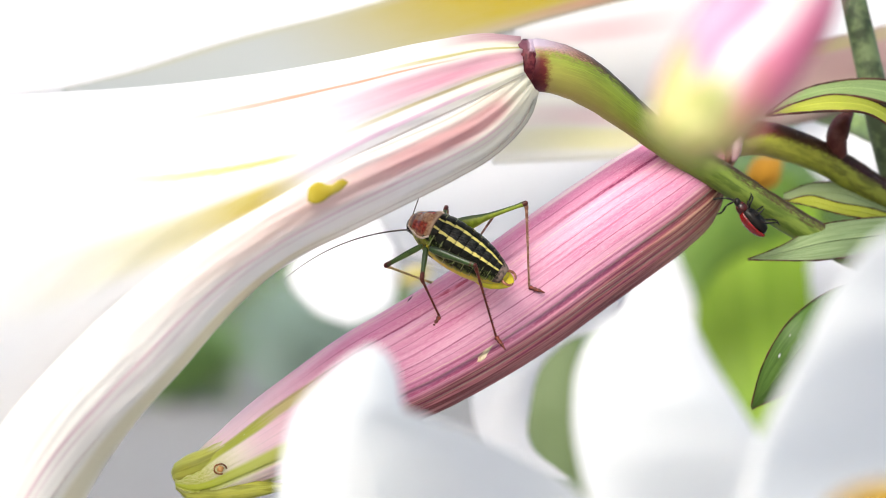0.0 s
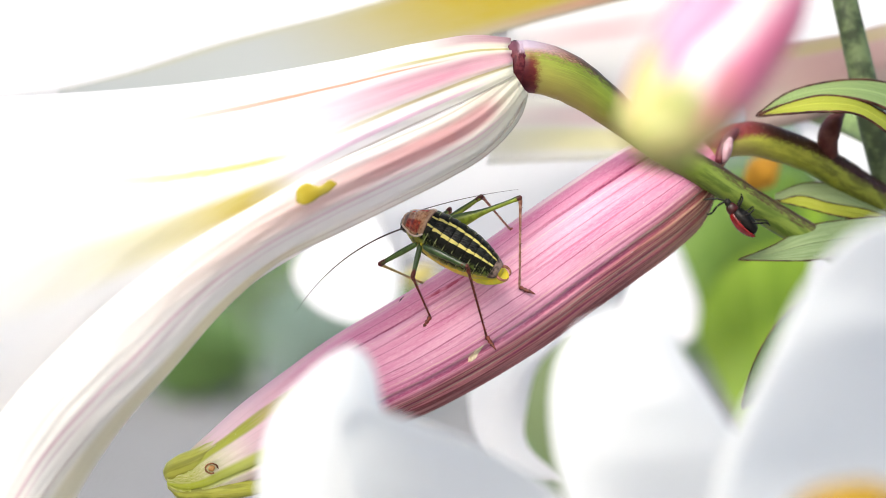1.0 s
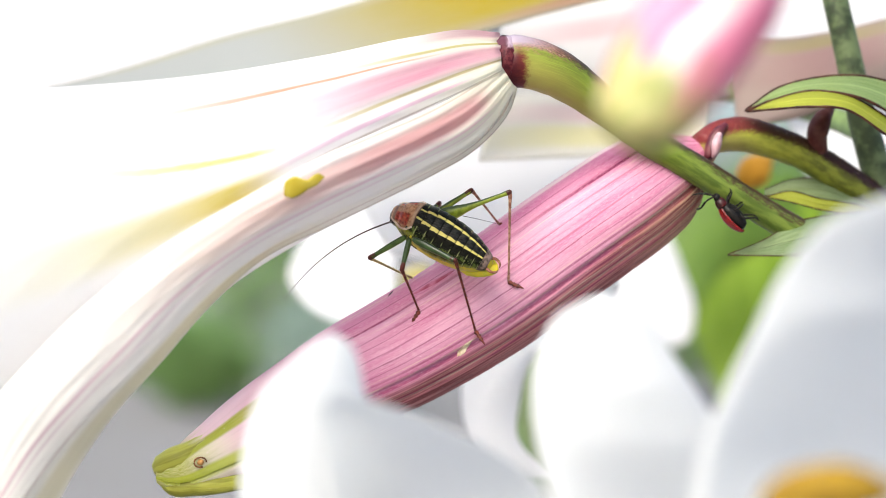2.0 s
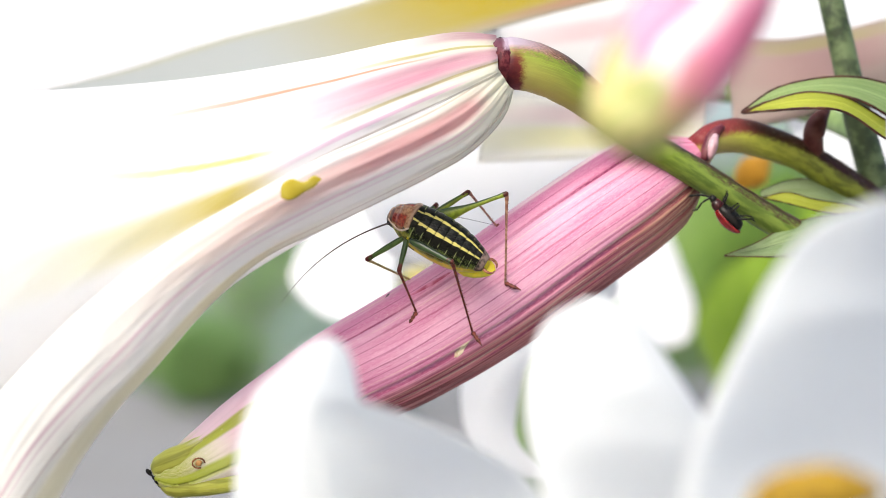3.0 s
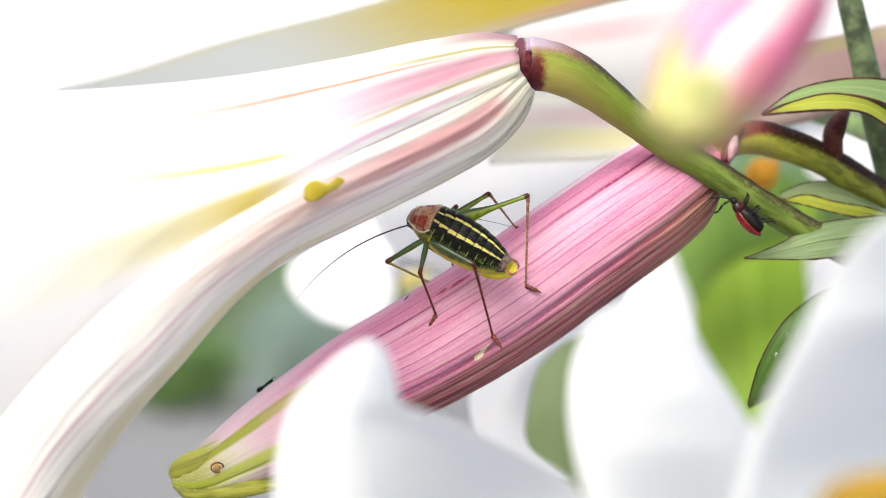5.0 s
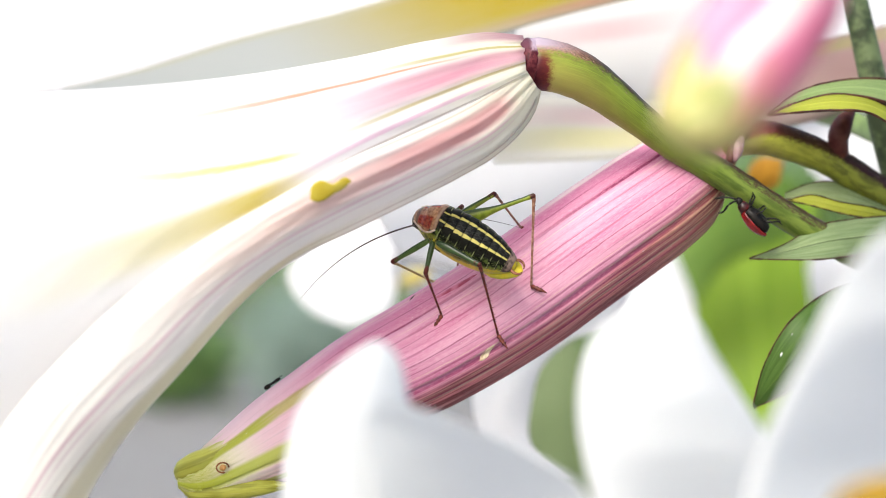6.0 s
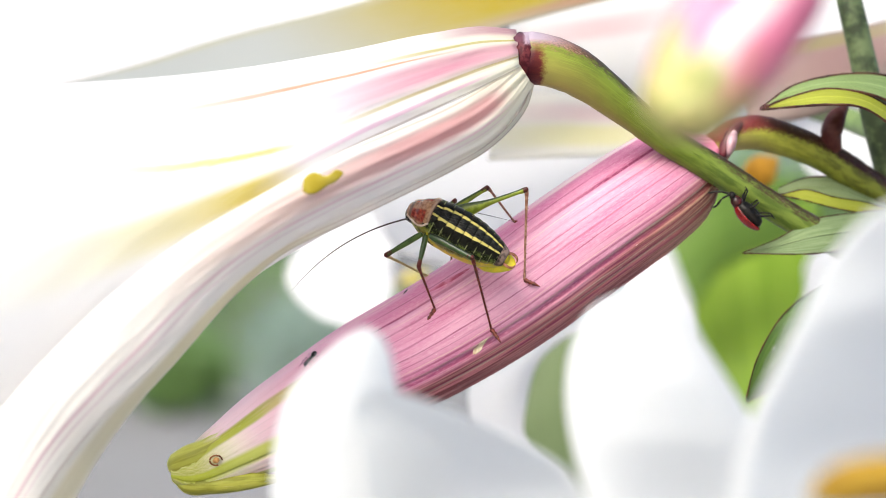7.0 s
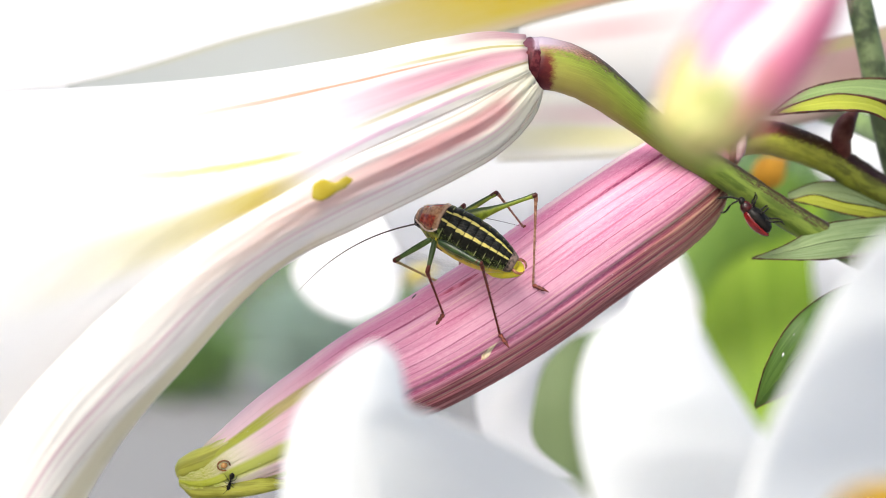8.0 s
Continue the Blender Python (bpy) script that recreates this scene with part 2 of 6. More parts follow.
def bud_material():
    """Pink bud skin: smooth mauve pink with a few dark ribs, brown and cream lines on the underside, green at the tip."""
    g = Graph("bud_skin")
    uv, u, v = g.uv()
    wob = g.noise(uv, 1.0, (9, 50, 1), 4)
    wv = g.math("ADD", v, g.math("MULTIPLY", g.math("SUBTRACT", wob, 0.5), 0.012))
    streak = g.noise(uv, 1.0, (4.0, 58, 1), 5, 0.66)
    broad = g.noise(uv, 1.0, (2.6, 13, 1), 3)
    fine = g.noise(uv, 1.0, (130, 330, 1), 3)
    speck = g.noise(uv, 1.0, (120, 160, 1), 2)
    hair = g.noise(uv, 1.0, (14, 260, 1), 3, 0.6)
    col = g.mix(g.ramp(broad, 0.36, 0.64), (0.71, 0.36, 0.475), (0.58, 0.19, 0.315))
    shoulder = g.ramp(g.math("ABSOLUTE", g.math("SUBTRACT", wv, 0.64)), 0.05, 0.02)
    col = g.mix(g.math("MULTIPLY", shoulder, 0.35), col, (0.60, 0.17, 0.31))
    col = g.mix(g.ramp(streak, 0.55, 0.66, 0, 0.5), col, (0.47, 0.10, 0.21))
    col = g.mix(g.ramp(hair, 0.55, 0.63, 0, 0.32), col, (0.44, 0.10, 0.20))
    col = g.mix(g.ramp(fine, 0.46, 0.66, 0, 0.25), col, (0.84, 0.56, 0.64))
    # underside brown: streaked pigment, with the shade below painted in as well
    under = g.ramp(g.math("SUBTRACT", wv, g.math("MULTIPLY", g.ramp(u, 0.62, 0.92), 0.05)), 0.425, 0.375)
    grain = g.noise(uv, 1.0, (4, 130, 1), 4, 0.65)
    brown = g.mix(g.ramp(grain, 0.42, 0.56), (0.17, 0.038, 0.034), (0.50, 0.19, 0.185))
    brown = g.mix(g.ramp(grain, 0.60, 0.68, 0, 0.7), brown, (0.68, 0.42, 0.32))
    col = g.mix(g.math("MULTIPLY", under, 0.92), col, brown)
    ribs = ((0.607, 0.0050, 1.0), (0.642, 0.0030, 0.6), (0.568, 0.0035, 0.55), (0.548, 0.0025, 0.5), (0.518, 0.0040, 0.55), (0.492, 0.0028, 0.7),
            (0.470, 0.0022, 0.5), (0.447, 0.0045, 0.7), (0.412, 0.0050, 0.85), (0.392, 0.0035, 0.8), (0.368, 0.0045, 0.8), (0.345, 0.0035, 0.8))
    for k, (v0, w, s) in enumerate(ribs):
        m = g.ramp(g.math("ABSOLUTE", g.math("SUBTRACT", wv, v0)), w, w * 0.3)
        part = g.ramp(g.noise(uv, 1.0, (5, 2, 1), 2) if k % 2 else broad, 0.36, 0.52, 0.35, 1.0)
        col = g.mix(g.math("MULTIPLY", m, g.math("MULTIPLY", s, g.math("MULTIPLY", part, g.ramp(fine, 0.3, 0.55, 0.5, 1)))), col, (0.24, 0.035, 0.10))
    # 0.70 and 0.770 paint the rim light of the upper edge as cream lines
    for v0, w, s in ((0.428, 0.0055, 0.9), (0.4545, 0.0025, 0.5), (0.357, 0.0045, 0.6), (0.380, 0.0028, 0.5), (0.70, 0.010, 0.4), (0.770, 0.013, 0.7), (0.585, 0.003, 0.4)):
        m = g.ramp(g.math("ABSOLUTE", g.math("SUBTRACT", wv, v0)), w, w * 0.3)
        col = g.mix(g.math("MULTIPLY", m, g.math("MULTIPLY", s, g.ramp(streak, 0.36, 0.56))), col, (0.80, 0.58, 0.48))
    # highlight along the bud's top edge, painted as a pale stripe
    top_highlight = g.math("MULTIPLY", g.ramp(g.math("ABSOLUTE", g.math("SUBTRACT", wv, 0.712)), 0.030, 0.012), g.math("MULTIPLY", g.ramp(u, 0.62, 0.74), g.ramp(u, 0.92, 0.84)))
    col = g.mix(g.math("MULTIPLY", top_highlight, 0.6), col, (0.88, 0.80, 0.74))
    foot = g.math("MULTIPLY", g.ramp(u, 0.72, 0.92), g.ramp(wv, 0.47, 0.40))
    husk = g.noise(uv, 1.0, (3, 95, 1), 4, 0.6)
    col = g.mix(g.math("MULTIPLY", foot, 0.75), col, g.mix(g.ramp(husk, 0.46, 0.56), (0.20, 0.055, 0.03), (0.62, 0.42, 0.24)))
    pale = g.ramp(u, 0.34, 0.08)
    col = g.mix(g.math("MULTIPLY", pale, 0.72), col, (0.85, 0.67, 0.66))
    cream = g.math("MULTIPLY", g.ramp(g.math("ABSOLUTE", g.math("SUBTRACT", wv, 0.47)), 0.13, 0.08), g.ramp(u, 0.125, 0.07))
    col = g.mix(g.math("MULTIPLY", cream, 0.85), col, (0.80, 0.74, 0.56))
    lime = g.mix(g.ramp(fine, 0.4, 0.6), (0.40, 0.42, 0.07), (0.58, 0.56, 0.22))
    col = g.mix(g.ramp(g.math("ADD", u, g.math("MULTIPLY", g.math("SUBTRACT", streak, 0.5), 0.10)), 0.09, 0.02), col, lime)
    for v0, w, u1, c in ((0.592, 0.026, 0.29, (0.44, 0.38, 0.10)), (0.590, 0.030, 0.17, (0.36, 0.39, 0.03)), (0.445, 0.046, 0.20, (0.50, 0.55, 0.045)), (0.33, 0.02, 0.26, (0.36, 0.36, 0.05))):
        m = g.ramp(g.math("ABSOLUTE", g.math("SUBTRACT", wv, v0)), w, w * 0.5)
        m = g.math("MULTIPLY", m, g.ramp(g.math("ADD", u, g.math("MULTIPLY", g.math("SUBTRACT", streak, 0.5), 0.12)), u1, u1 * 0.65))
        col = g.mix(g.math("MULTIPLY", m, 0.85), col, c)
    col = g.mix(g.ramp(speck, 0.70, 0.76, 0, 0.5), col, (0.86, 0.74, 0.74))
    h = g.math("ADD", g.math("MULTIPLY", streak, 0.5), g.math("MULTIPLY", fine, 0.5))
    return g.finish(col, 0.5, h, 0.4, 0.0005, 0.12, spec=0.2)


m_bud = bud_material()


def stem_material(name, low, high, tan, dark, lo, hi, reach=0.20, joint=0.0, gloss=0.2, rag=0.42, far=((0.16, 0.215, 0.04), (0.075, 0.115, 0.02))):
    """Green stalk, tan to mottled dark maroon along its upper side (v runs from below to above); joint is the reach of a maroon stain."""
    g = Graph(name)
    uv, u, v = g.uv()
    n = g.noise(uv, 1.0, (70, 18, 1), 4, 0.7)
    n2 = g.noise(uv, 1.0, (190, 40, 1), 3, 0.7)
    s = g.noise(uv, 1.0, (14, 7, 1), 5, 0.65)
    long = g.noise(uv, 1.0, (9, 60, 1), 3, 0.6)
    col = g.mix(g.ramp(s, 0.36, 0.62), low, tuple(c * 0.7 for c in low))
    col = g.mix(g.ramp(long, 0.45, 0.68, 0, 0.45), col, tuple(c * 1.5 for c in low))
    col = g.mix(g.math("MULTIPLY", g.ramp(g.math("ADD", v, g.math("MULTIPLY", u, 1.3)), 0.80, 0.20), g.ramp(u, 0.45, 0.05)), col, high)
    col = g.mix(g.math("MULTIPLY", g.ramp(u, 0.34, 0.52), 0.85), col, g.mix(g.ramp(s, 0.4, 0.6), *far))
    ridge = g.math("MULTIPLY", g.ramp(g.math("ABSOLUTE", g.math("SUBTRACT", g.math("ADD", v, g.math("MULTIPLY", g.math("SUBTRACT", s, 0.5), 0.3)), 0.60)), 0.09, 0.02), g.ramp(u, 0.42, 0.55))
    col = g.mix(g.math("MULTIPLY", ridge, g.ramp(n, 0.42, 0.56, 0.1, 0.9)), col, (0.05, 0.016, 0.014))
    up = g.ramp(g.math("ADD", v, g.math("MULTIPLY", g.math("SUBTRACT", n, 0.5), rag)), lo, hi)
    skin = g.mix(g.ramp(u, reach * 0.25, reach), tan, dark)
    skin = g.mix(g.math("MULTIPLY", g.ramp(n2, 0.46, 0.60), g.ramp(u, 0.0, reach, 0.35, 0.85)), skin, tuple(c * 0.25 for c in dark))
    skin = g.mix(g.ramp(n, 0.60, 0.68, 0, 0.6), skin, (0.46, 0.34, 0.25))
    col = g.mix(g.math("MULTIPLY", up, 0.94), col, skin)
    if joint:
        uu = g.math("ADD", g.math("ADD", u, g.math("MULTIPLY", g.math("SUBTRACT", v, 0.25), joint * 0.9)), g.math("MULTIPLY", g.math("SUBTRACT", n, 0.5), joint * 0.9))
        stain = g.math("MULTIPLY", g.ramp(uu, joint * 1.25, joint * 0.7), g.ramp(v, 0.72, 0.52))
        col = g.mix(stain, col, g.mix(g.ramp(uu, joint, joint * 0.2), (0.13, 0.022, 0.016), (0.045, 0.005, 0.010)))
        lilac = g.math("MULTIPLY", g.ramp(u, joint * 2.4, joint * 0.3), g.ramp(v, 0.64, 0.76))
        col = g.mix(lilac, col, (0.34, 0.28, 0.33))
    return g.finish(col, 0.42, n2, 0.18, 0.0002, 0.0, spec=gloss)


m_stem = stem_material("stalk_skin", (0.165, 0.22, 0.025), (0.40, 0.34, 0.09), (0.31, 0.14, 0.11), (0.040, 0.015, 0.012), 0.58, 0.73, 0.15, 0.040)
m_stem_red = stem_material("bud_stalk_skin", (0.27, 0.28, 0.04), (0.44, 0.34, 0.12), (0.17, 0.012, 0.028), (0.038, 0.006, 0.010), 0.46, 0.60, 0.30, 0.0, 0.15, 0.36, ((0.20, 0.22, 0.035), (0.09, 0.10, 0.02)))
m_green_stalk = plain_material("green_stalk", (0.20, 0.29, 0.10), 0.5, second=(0.14, 0.22, 0.07), scale=200)
m_maroon = plain_material("maroon_stalk", (0.06, 0.014, 0.014), 0.35, second=(0.11, 0.04, 0.032), scale=300, spec=0.15)
m_collar = plain_material("collar_skin", (0.50, 0.33, 0.36), 0.4, second=(0.14, 0.03, 0.04), scale=330)
m_joint = plain_material("joint_skin", (0.075, 0.010, 0.018), 0.4, second=(0.17, 0.05, 0.05), scale=300)


def joint_material():
    g = Graph("flower_joint")
    uv, u, v = g.uv()
    n = g.noise(uv, 1.0, (6, 14, 1), 4)
    col = g.mix(g.ramp(n, 0.4, 0.62), (0.045, 0.005, 0.010), (0.10, 0.018, 0.022))
    up = g.ramp(g.math("ADD", v, g.math("MULTIPLY", g.math("SUBTRACT", n, 0.5), 0.2)), 0.60, 0.72)
    col = g.mix(up, col, g.mix(g.ramp(u, 0.25, 0.5), (0.09, 0.03, 0.045), g.mix(n, (0.36, 0.30, 0.36), (0.28, 0.19, 0.24))))
    return g.finish(col, 0.5, n, 0.3, 0.0002, spec=0.15)


m_joint_top = joint_material()
m_main_stem = plain_material("main_stem", (0.11, 0.145, 0.065), 0.5, second=(0.03, 0.042, 0.02), scale=420, spec=0.2)
m_leaf_dull = leaf_material("leaf_dull", (0.15, 0.20, 0.09), (0.19, 0.25, 0.12))
m_leaf_deep = leaf_material("leaf_deep", (0.21, 0.34, 0.025), (0.29, 0.41, 0.05), 0.45)
m_leaf_pale = leaf_material("leaf_pale", (0.15, 0.215, 0.09), (0.29, 0.365, 0.19))
m_leaf_lime = leaf_material("leaf_lime", (0.36, 0.40, 0.04), (0.48, 0.50, 0.08), 0.45)
m_leaf_light = leaf_material("leaf_light", (0.22, 0.32, 0.10), (0.36, 0.45, 0.19), 0.4)
m_leaf_dark = leaf_material("leaf_dark", (0.035, 0.08, 0.012), (0.075, 0.135, 0.025), 0.15)
m_leaf_shade = leaf_material("leaf_shade", (0.12, 0.21, 0.035), (0.16, 0.26, 0.045), 0.4)
m_leaf_soft = leaf_material("leaf_soft", (0.30, 0.38, 0.18), (0.46, 0.54, 0.31), 0.55)
m_drop = bpy.data.materials.new("water")
m_drop.use_nodes = True
m_drop.node_tree.nodes["Principled BSDF"].inputs["Transmission Weight"].default_value = 0.6
m_drop.node_tree.nodes["Principled BSDF"].inputs["Roughness"].default_value = 0.05
m_rim = plain_material("leaf_rim", (0.028, 0.008, 0.008), 0.5, spec=0.15, second=(0.085, 0.035, 0.022), scale=700)
m_orange = plain_material("pollen_orange", (0.55, 0.26, 0.015), 0.8, scale=1500, bump=0.6)
m_gold = plain_material("pollen_gold", (0.30, 0.185, 0.004), 0.8, second=(0.19, 0.105, 0.004), scale=900, bump=0.6)
m_yellow_dull = plain_material("pollen_dull", (0.42, 0.35, 0.10), 0.8, second=(0.40, 0.33, 0.07), scale=900, bump=0.5)
m_black = plain_material("chitin_black", (0.008, 0.007, 0.007), 0.36, second=(0.014, 0.012, 0.010), scale=2500, spec=0.12)
m_belly = plain_material("belly_yellow", (0.66, 0.52, 0.02), 0.35, second=(0.45, 0.42, 0.03), scale=900)
m_brown = plain_material("chitin_brown", (0.34, 0.16, 0.09), 0.35, second=(0.16, 0.05, 0.03), scale=1500, spec=0.22)
m_red = plain_material("elytra_red", (0.20, 0.006, 0.006), 0.25, second=(0.11, 0.004, 0.004), scale=900, spec=0.5)
m_legred = plain_material("leg_red", (0.21, 0.045, 0.025), 0.35, second=(0.07, 0.018, 0.012), scale=1800, spec=0.22)
m_legtan = plain_material("leg_tan", (0.44, 0.25, 0.16), 0.35, second=(0.20, 0.08, 0.05), scale=1500, spec=0.22)
m_scar = plain_material("scar_cream", (0.72, 0.60, 0.42), 0.7, second=(0.5, 0.36, 0.2), scale=1500)


# ---------------------------------------------------------------- mesh helpers
def spline(pts, n):
    """n points on a smooth curve through pts (tuples of any length), even in chord length."""
    a = np.array(pts, float)
    d = np.r_[0, np.cumsum(np.linalg.norm(np.diff(a[:, :3], axis=0), axis=1) + 1e-9)]
    m = np.gradient(a, d, axis=0)
    out = []
    for s in np.linspace(0, d[-1], n):
        i = min(max(np.searchsorted(d, s) - 1, 0), len(d) - 2)
        h = d[i + 1] - d[i]
        t = (s - d[i]) / h
        out.append((2 * t**3 - 3 * t**2 + 1) * a[i] + (t**3 - 2 * t**2 + t) * h * m[i]
                   + (3 * t**2 - 2 * t**3) * a[i + 1] + (t**3 - t**2) * h * m[i + 1])
    return np.array(out)


def grid_mesh(name, pts, uvs, closed_v=False, origin=None, caps=False):
    """A mesh from a grid of points (nu, nv, 3) in metres."""
    nu, nv = pts.shape[:2]
    o = np.zeros(3) if origin is None else np.array(origin)
    verts = (pts - o).reshape(-1, 3)
    faces, coords = [], []
    for i in range(nu - 1):
        for j in range(nv if closed_v else nv - 1):
            k = (j + 1) % nv
            faces.append((i * nv + j, (i + 1) * nv + j, (i + 1) * nv + k, i * nv + k))
            for (a, b) in ((i, j), (i + 1, j), (i + 1, j + 1), (i, j + 1)):
                coords.append(uvs(a / (nu - 1), b / (nv if closed_v else nv - 1)))
    if caps:
        for i, order in ((0, range(nv)), (nu - 1, range(nv - 1, -1, -1))):
            faces.append(tuple(i * nv + j for j in order))
            coords += [uvs(i / (nu - 1), j / nv) for j in order]
    me = bpy.data.meshes.new(name)
    me.from_pydata([tuple(v) for v in verts], [], faces)
    lay = me.uv_layers.new(name="uv")
    lay.data.foreach_set("uv", np.array(coords, np.float32).ravel())
    me.polygons.foreach_set("use_smooth", [True] * len(me.polygons))
    me.update()
    return me


def attach(name, me, material, parent, label=""):
    ob = new(name, me)
    me.materials.append(material)
    if parent is not None:
        ob.parent = parent
        ob.matrix_parent_inverse = parent.matrix_world.inverted()
    return tagged(ob, label)


def base(name, at, label, category, group="", m=None):
    """The Empty of a thing."""
    ob = new(name)
    ob.empty_display_size = 0.002
    ob.matrix_world = m if m is not None else Matrix.Translation(at)
    bpy.context.view_layer.update()
    return tagged(ob, label, category, group)


def sheet_points(a, b, nu, nv, bulge=(0, 0), mid=None, ripple=0.0, seed=0, push=(0, -1, 0), pleat=None):
    """A curved sheet between the edge curves a and b; bulge in mm along push from end to end; or through a curve mid."""
    ea, eb = spline(a, nu), spline(b, nu)
    em = spline(mid, nu) if mid is not None else None
    bl = np.interp(np.linspace(0, 1, nu), np.linspace(0, 1, len(bulge)), bulge)
    push = np.array(push, float)
    out = np.zeros((nu, nv, 3))
    for i in range(nu):
        m = em[i] if em is not None else (ea[i] + eb[i]) / 2 + push * bl[i]
        for j in range(nv):
            v = j / (nv - 1)
            p = (1 - v) * (1 - 2 * v) * ea[i] + 4 * v * (1 - v) * m + v * (2 * v - 1) * eb[i]
            if pleat:
                fold = max(0.0, 1 - (i / (nu - 1)) / pleat[2])
                p = p - push * pleat[0] * min(1.0, fold * 1.6) * math.cos(2 * math.pi * pleat[1] * v) * math.sin(math.pi * v) ** 0.5
            if ripple:
                p = p + push * ripple * noise.noise(Vector((i * 0.23 + seed * 7.1, j * 0.35, seed * 3.3)))
            out[i, j] = p
    return out


def sheet(name, a, b, material, parent, label="", nu=40, nv=17, th=0.5, back=(0, 1, 0), **kw):
    """A tepal or leaf with thickness th (mm) and a closed, rounded rim."""
    front = sheet_points(a, b, nu, nv, **kw)
    bk = np.array(back, float)
    edge = np.ones((nu, nv))
    edge[:, 0] = edge[:, -1] = 0.3
    edge[0, :] = edge[-1, :] = 0.3
    rear = front + bk * (th * edge)[..., None]
    loop = np.concatenate([front, rear[:, ::-1]], axis=1)
    pts = loop * MM + np.array([0, 0, 1.0])
    n2 = 2 * nv

    def uvs(u, w):
        j = w * n2
        return (u, j / (nv - 1)) if j <= nv - 1 else (u, max(0.0, (n2 - 1 - j) / (nv - 1)))
    at = parent.matrix_world.translation if parent is not None else pts.reshape(-1, 3).mean(0)
    me = grid_mesh(name, pts, uvs, True, at, True)
    ob = new(name, me)
    me.materials.append(material)
    if parent is not None:
        ob.parent = parent
    else:
        ob.location = at
    return tagged(ob, label)


def tube_points(pts, nu, seg, up=(0, 0, 1)):
    """Rings along a curve of (x, y, z, r); the seam lies below, v = 0.5 on the upper side."""
    c = spline(pts, nu)
    t = np.gradient(c[:, :3], axis=0)
    t /= np.linalg.norm(t, axis=1)[:, None] + 1e-12
    out = np.zeros((nu, seg, 3))
    for i in range(nu):
        u = np.array(up, float) - t[i] * np.dot(up, t[i])
        u /= np.linalg.norm(u) + 1e-12
        s = np.cross(t[i], u)
        for j in range(seg):
            f = 2 * math.pi * j / seg
            out[i, j] = c[i, :3] + abs(c[i, 3]) * (-math.cos(f) * u + math.sin(f) * s)
    return out


def tube(name, pts, material, parent, label="", nu=24, seg=12, fold=False, bumps=0.0, up=(0, 0, 1)):
    """A tapering tube in world millimetres; with fold, v runs 0 (below) to 1 (above) on both sides."""
    q = tube_points(pts, nu, seg, up)
    if bumps:
        c = q.mean(1)
        for i in range(nu):
            for j in range(seg):
                k = 1 + bumps * noise.noise(Vector(q[i, j] * 0.6))
                q[i, j] = c[i] + (q[i, j] - c[i]) * k
    q = q * MM + np.array([0, 0, 1.0])
    at = parent.matrix_world.translation if parent is not None else q.reshape(-1, 3).mean(0)
    me = grid_mesh(name, q, (lambda u, v: (u, 1 - abs(2 * v - 1))) if fold else (lambda u, v: (u, v)), True, at, True)
    ob = new(name, me)
    me.materials.append(material)
    if parent is not None:
        ob.parent = parent
    else:
        ob.location = at
    return tagged(ob, label)


def blob_mesh(name, rings, seg=14, flat=1.0):
    """A body of revolution along local +x from (x, rx, rz, z) rings, in millimetres."""
    nu = len(rings)
    q = np.zeros((nu, seg, 3))
    for i, (x, ry, rz, z) in enumerate(rings):
        for j in range(seg):
            f = 2 * math.pi * j / seg
            q[i, j] = (x, ry * math.sin(f), z - rz * math.cos(f))
    return grid_mesh(name, q * MM, lambda u, v: (u, v), True, None, True)


def local_part(name, me, material, parent, m=None, label=""):
    """A part whose mesh is in its parent's space, at the pose m there."""
    ob = new(name, me)
    if not me.materials:
        me.materials.append(material)
    ob.parent = parent
    if m is not None:
        ob.matrix_basis = m
    return tagged(ob, label)


# ---------------------------------------------------------------- ground and distance
def ground():
    n, size = 40, 900.0
    r = [0.0] + [0.4 * (size / 0.4) ** (i / (n - 1)) for i in range(n)]
    pts = np.zeros((n + 1, 48, 3))
    for i, q in enumerate(r):
        for j in range(48):
            f = 2 * math.pi * j / 48
            pts[i, j] = (q * math.cos(f), q * math.sin(f), 0.02 * noise.noise(Vector((q * math.cos(f), q * math.sin(f), 0))) if q < 60 else 0)
    g = Graph("gravel_and_soil")
    pos = g.node("NewGeometry").outputs["Position"]
    a = g.noise(pos, 60.0)
    b = g.noise(pos, 0.8)
    col = g.mix(g.ramp(a, 0.35, 0.65), (0.235, 0.225, 0.22), (0.17, 0.162, 0.158))
    col = g.mix(g.ramp(b, 0.45, 0.7, 0, 0.4), col, (0.165, 0.15, 0.135))
    me = grid_mesh("ground", pts, lambda u, v: (u, v), True)
    ob = attach("ground", me, g.finish(col, 0.9, a, 0.6, 0.01), None, "pale grey gravel garden ground running to the horizon")
    tagged(ob, kind="structure", category="ground")


ground()


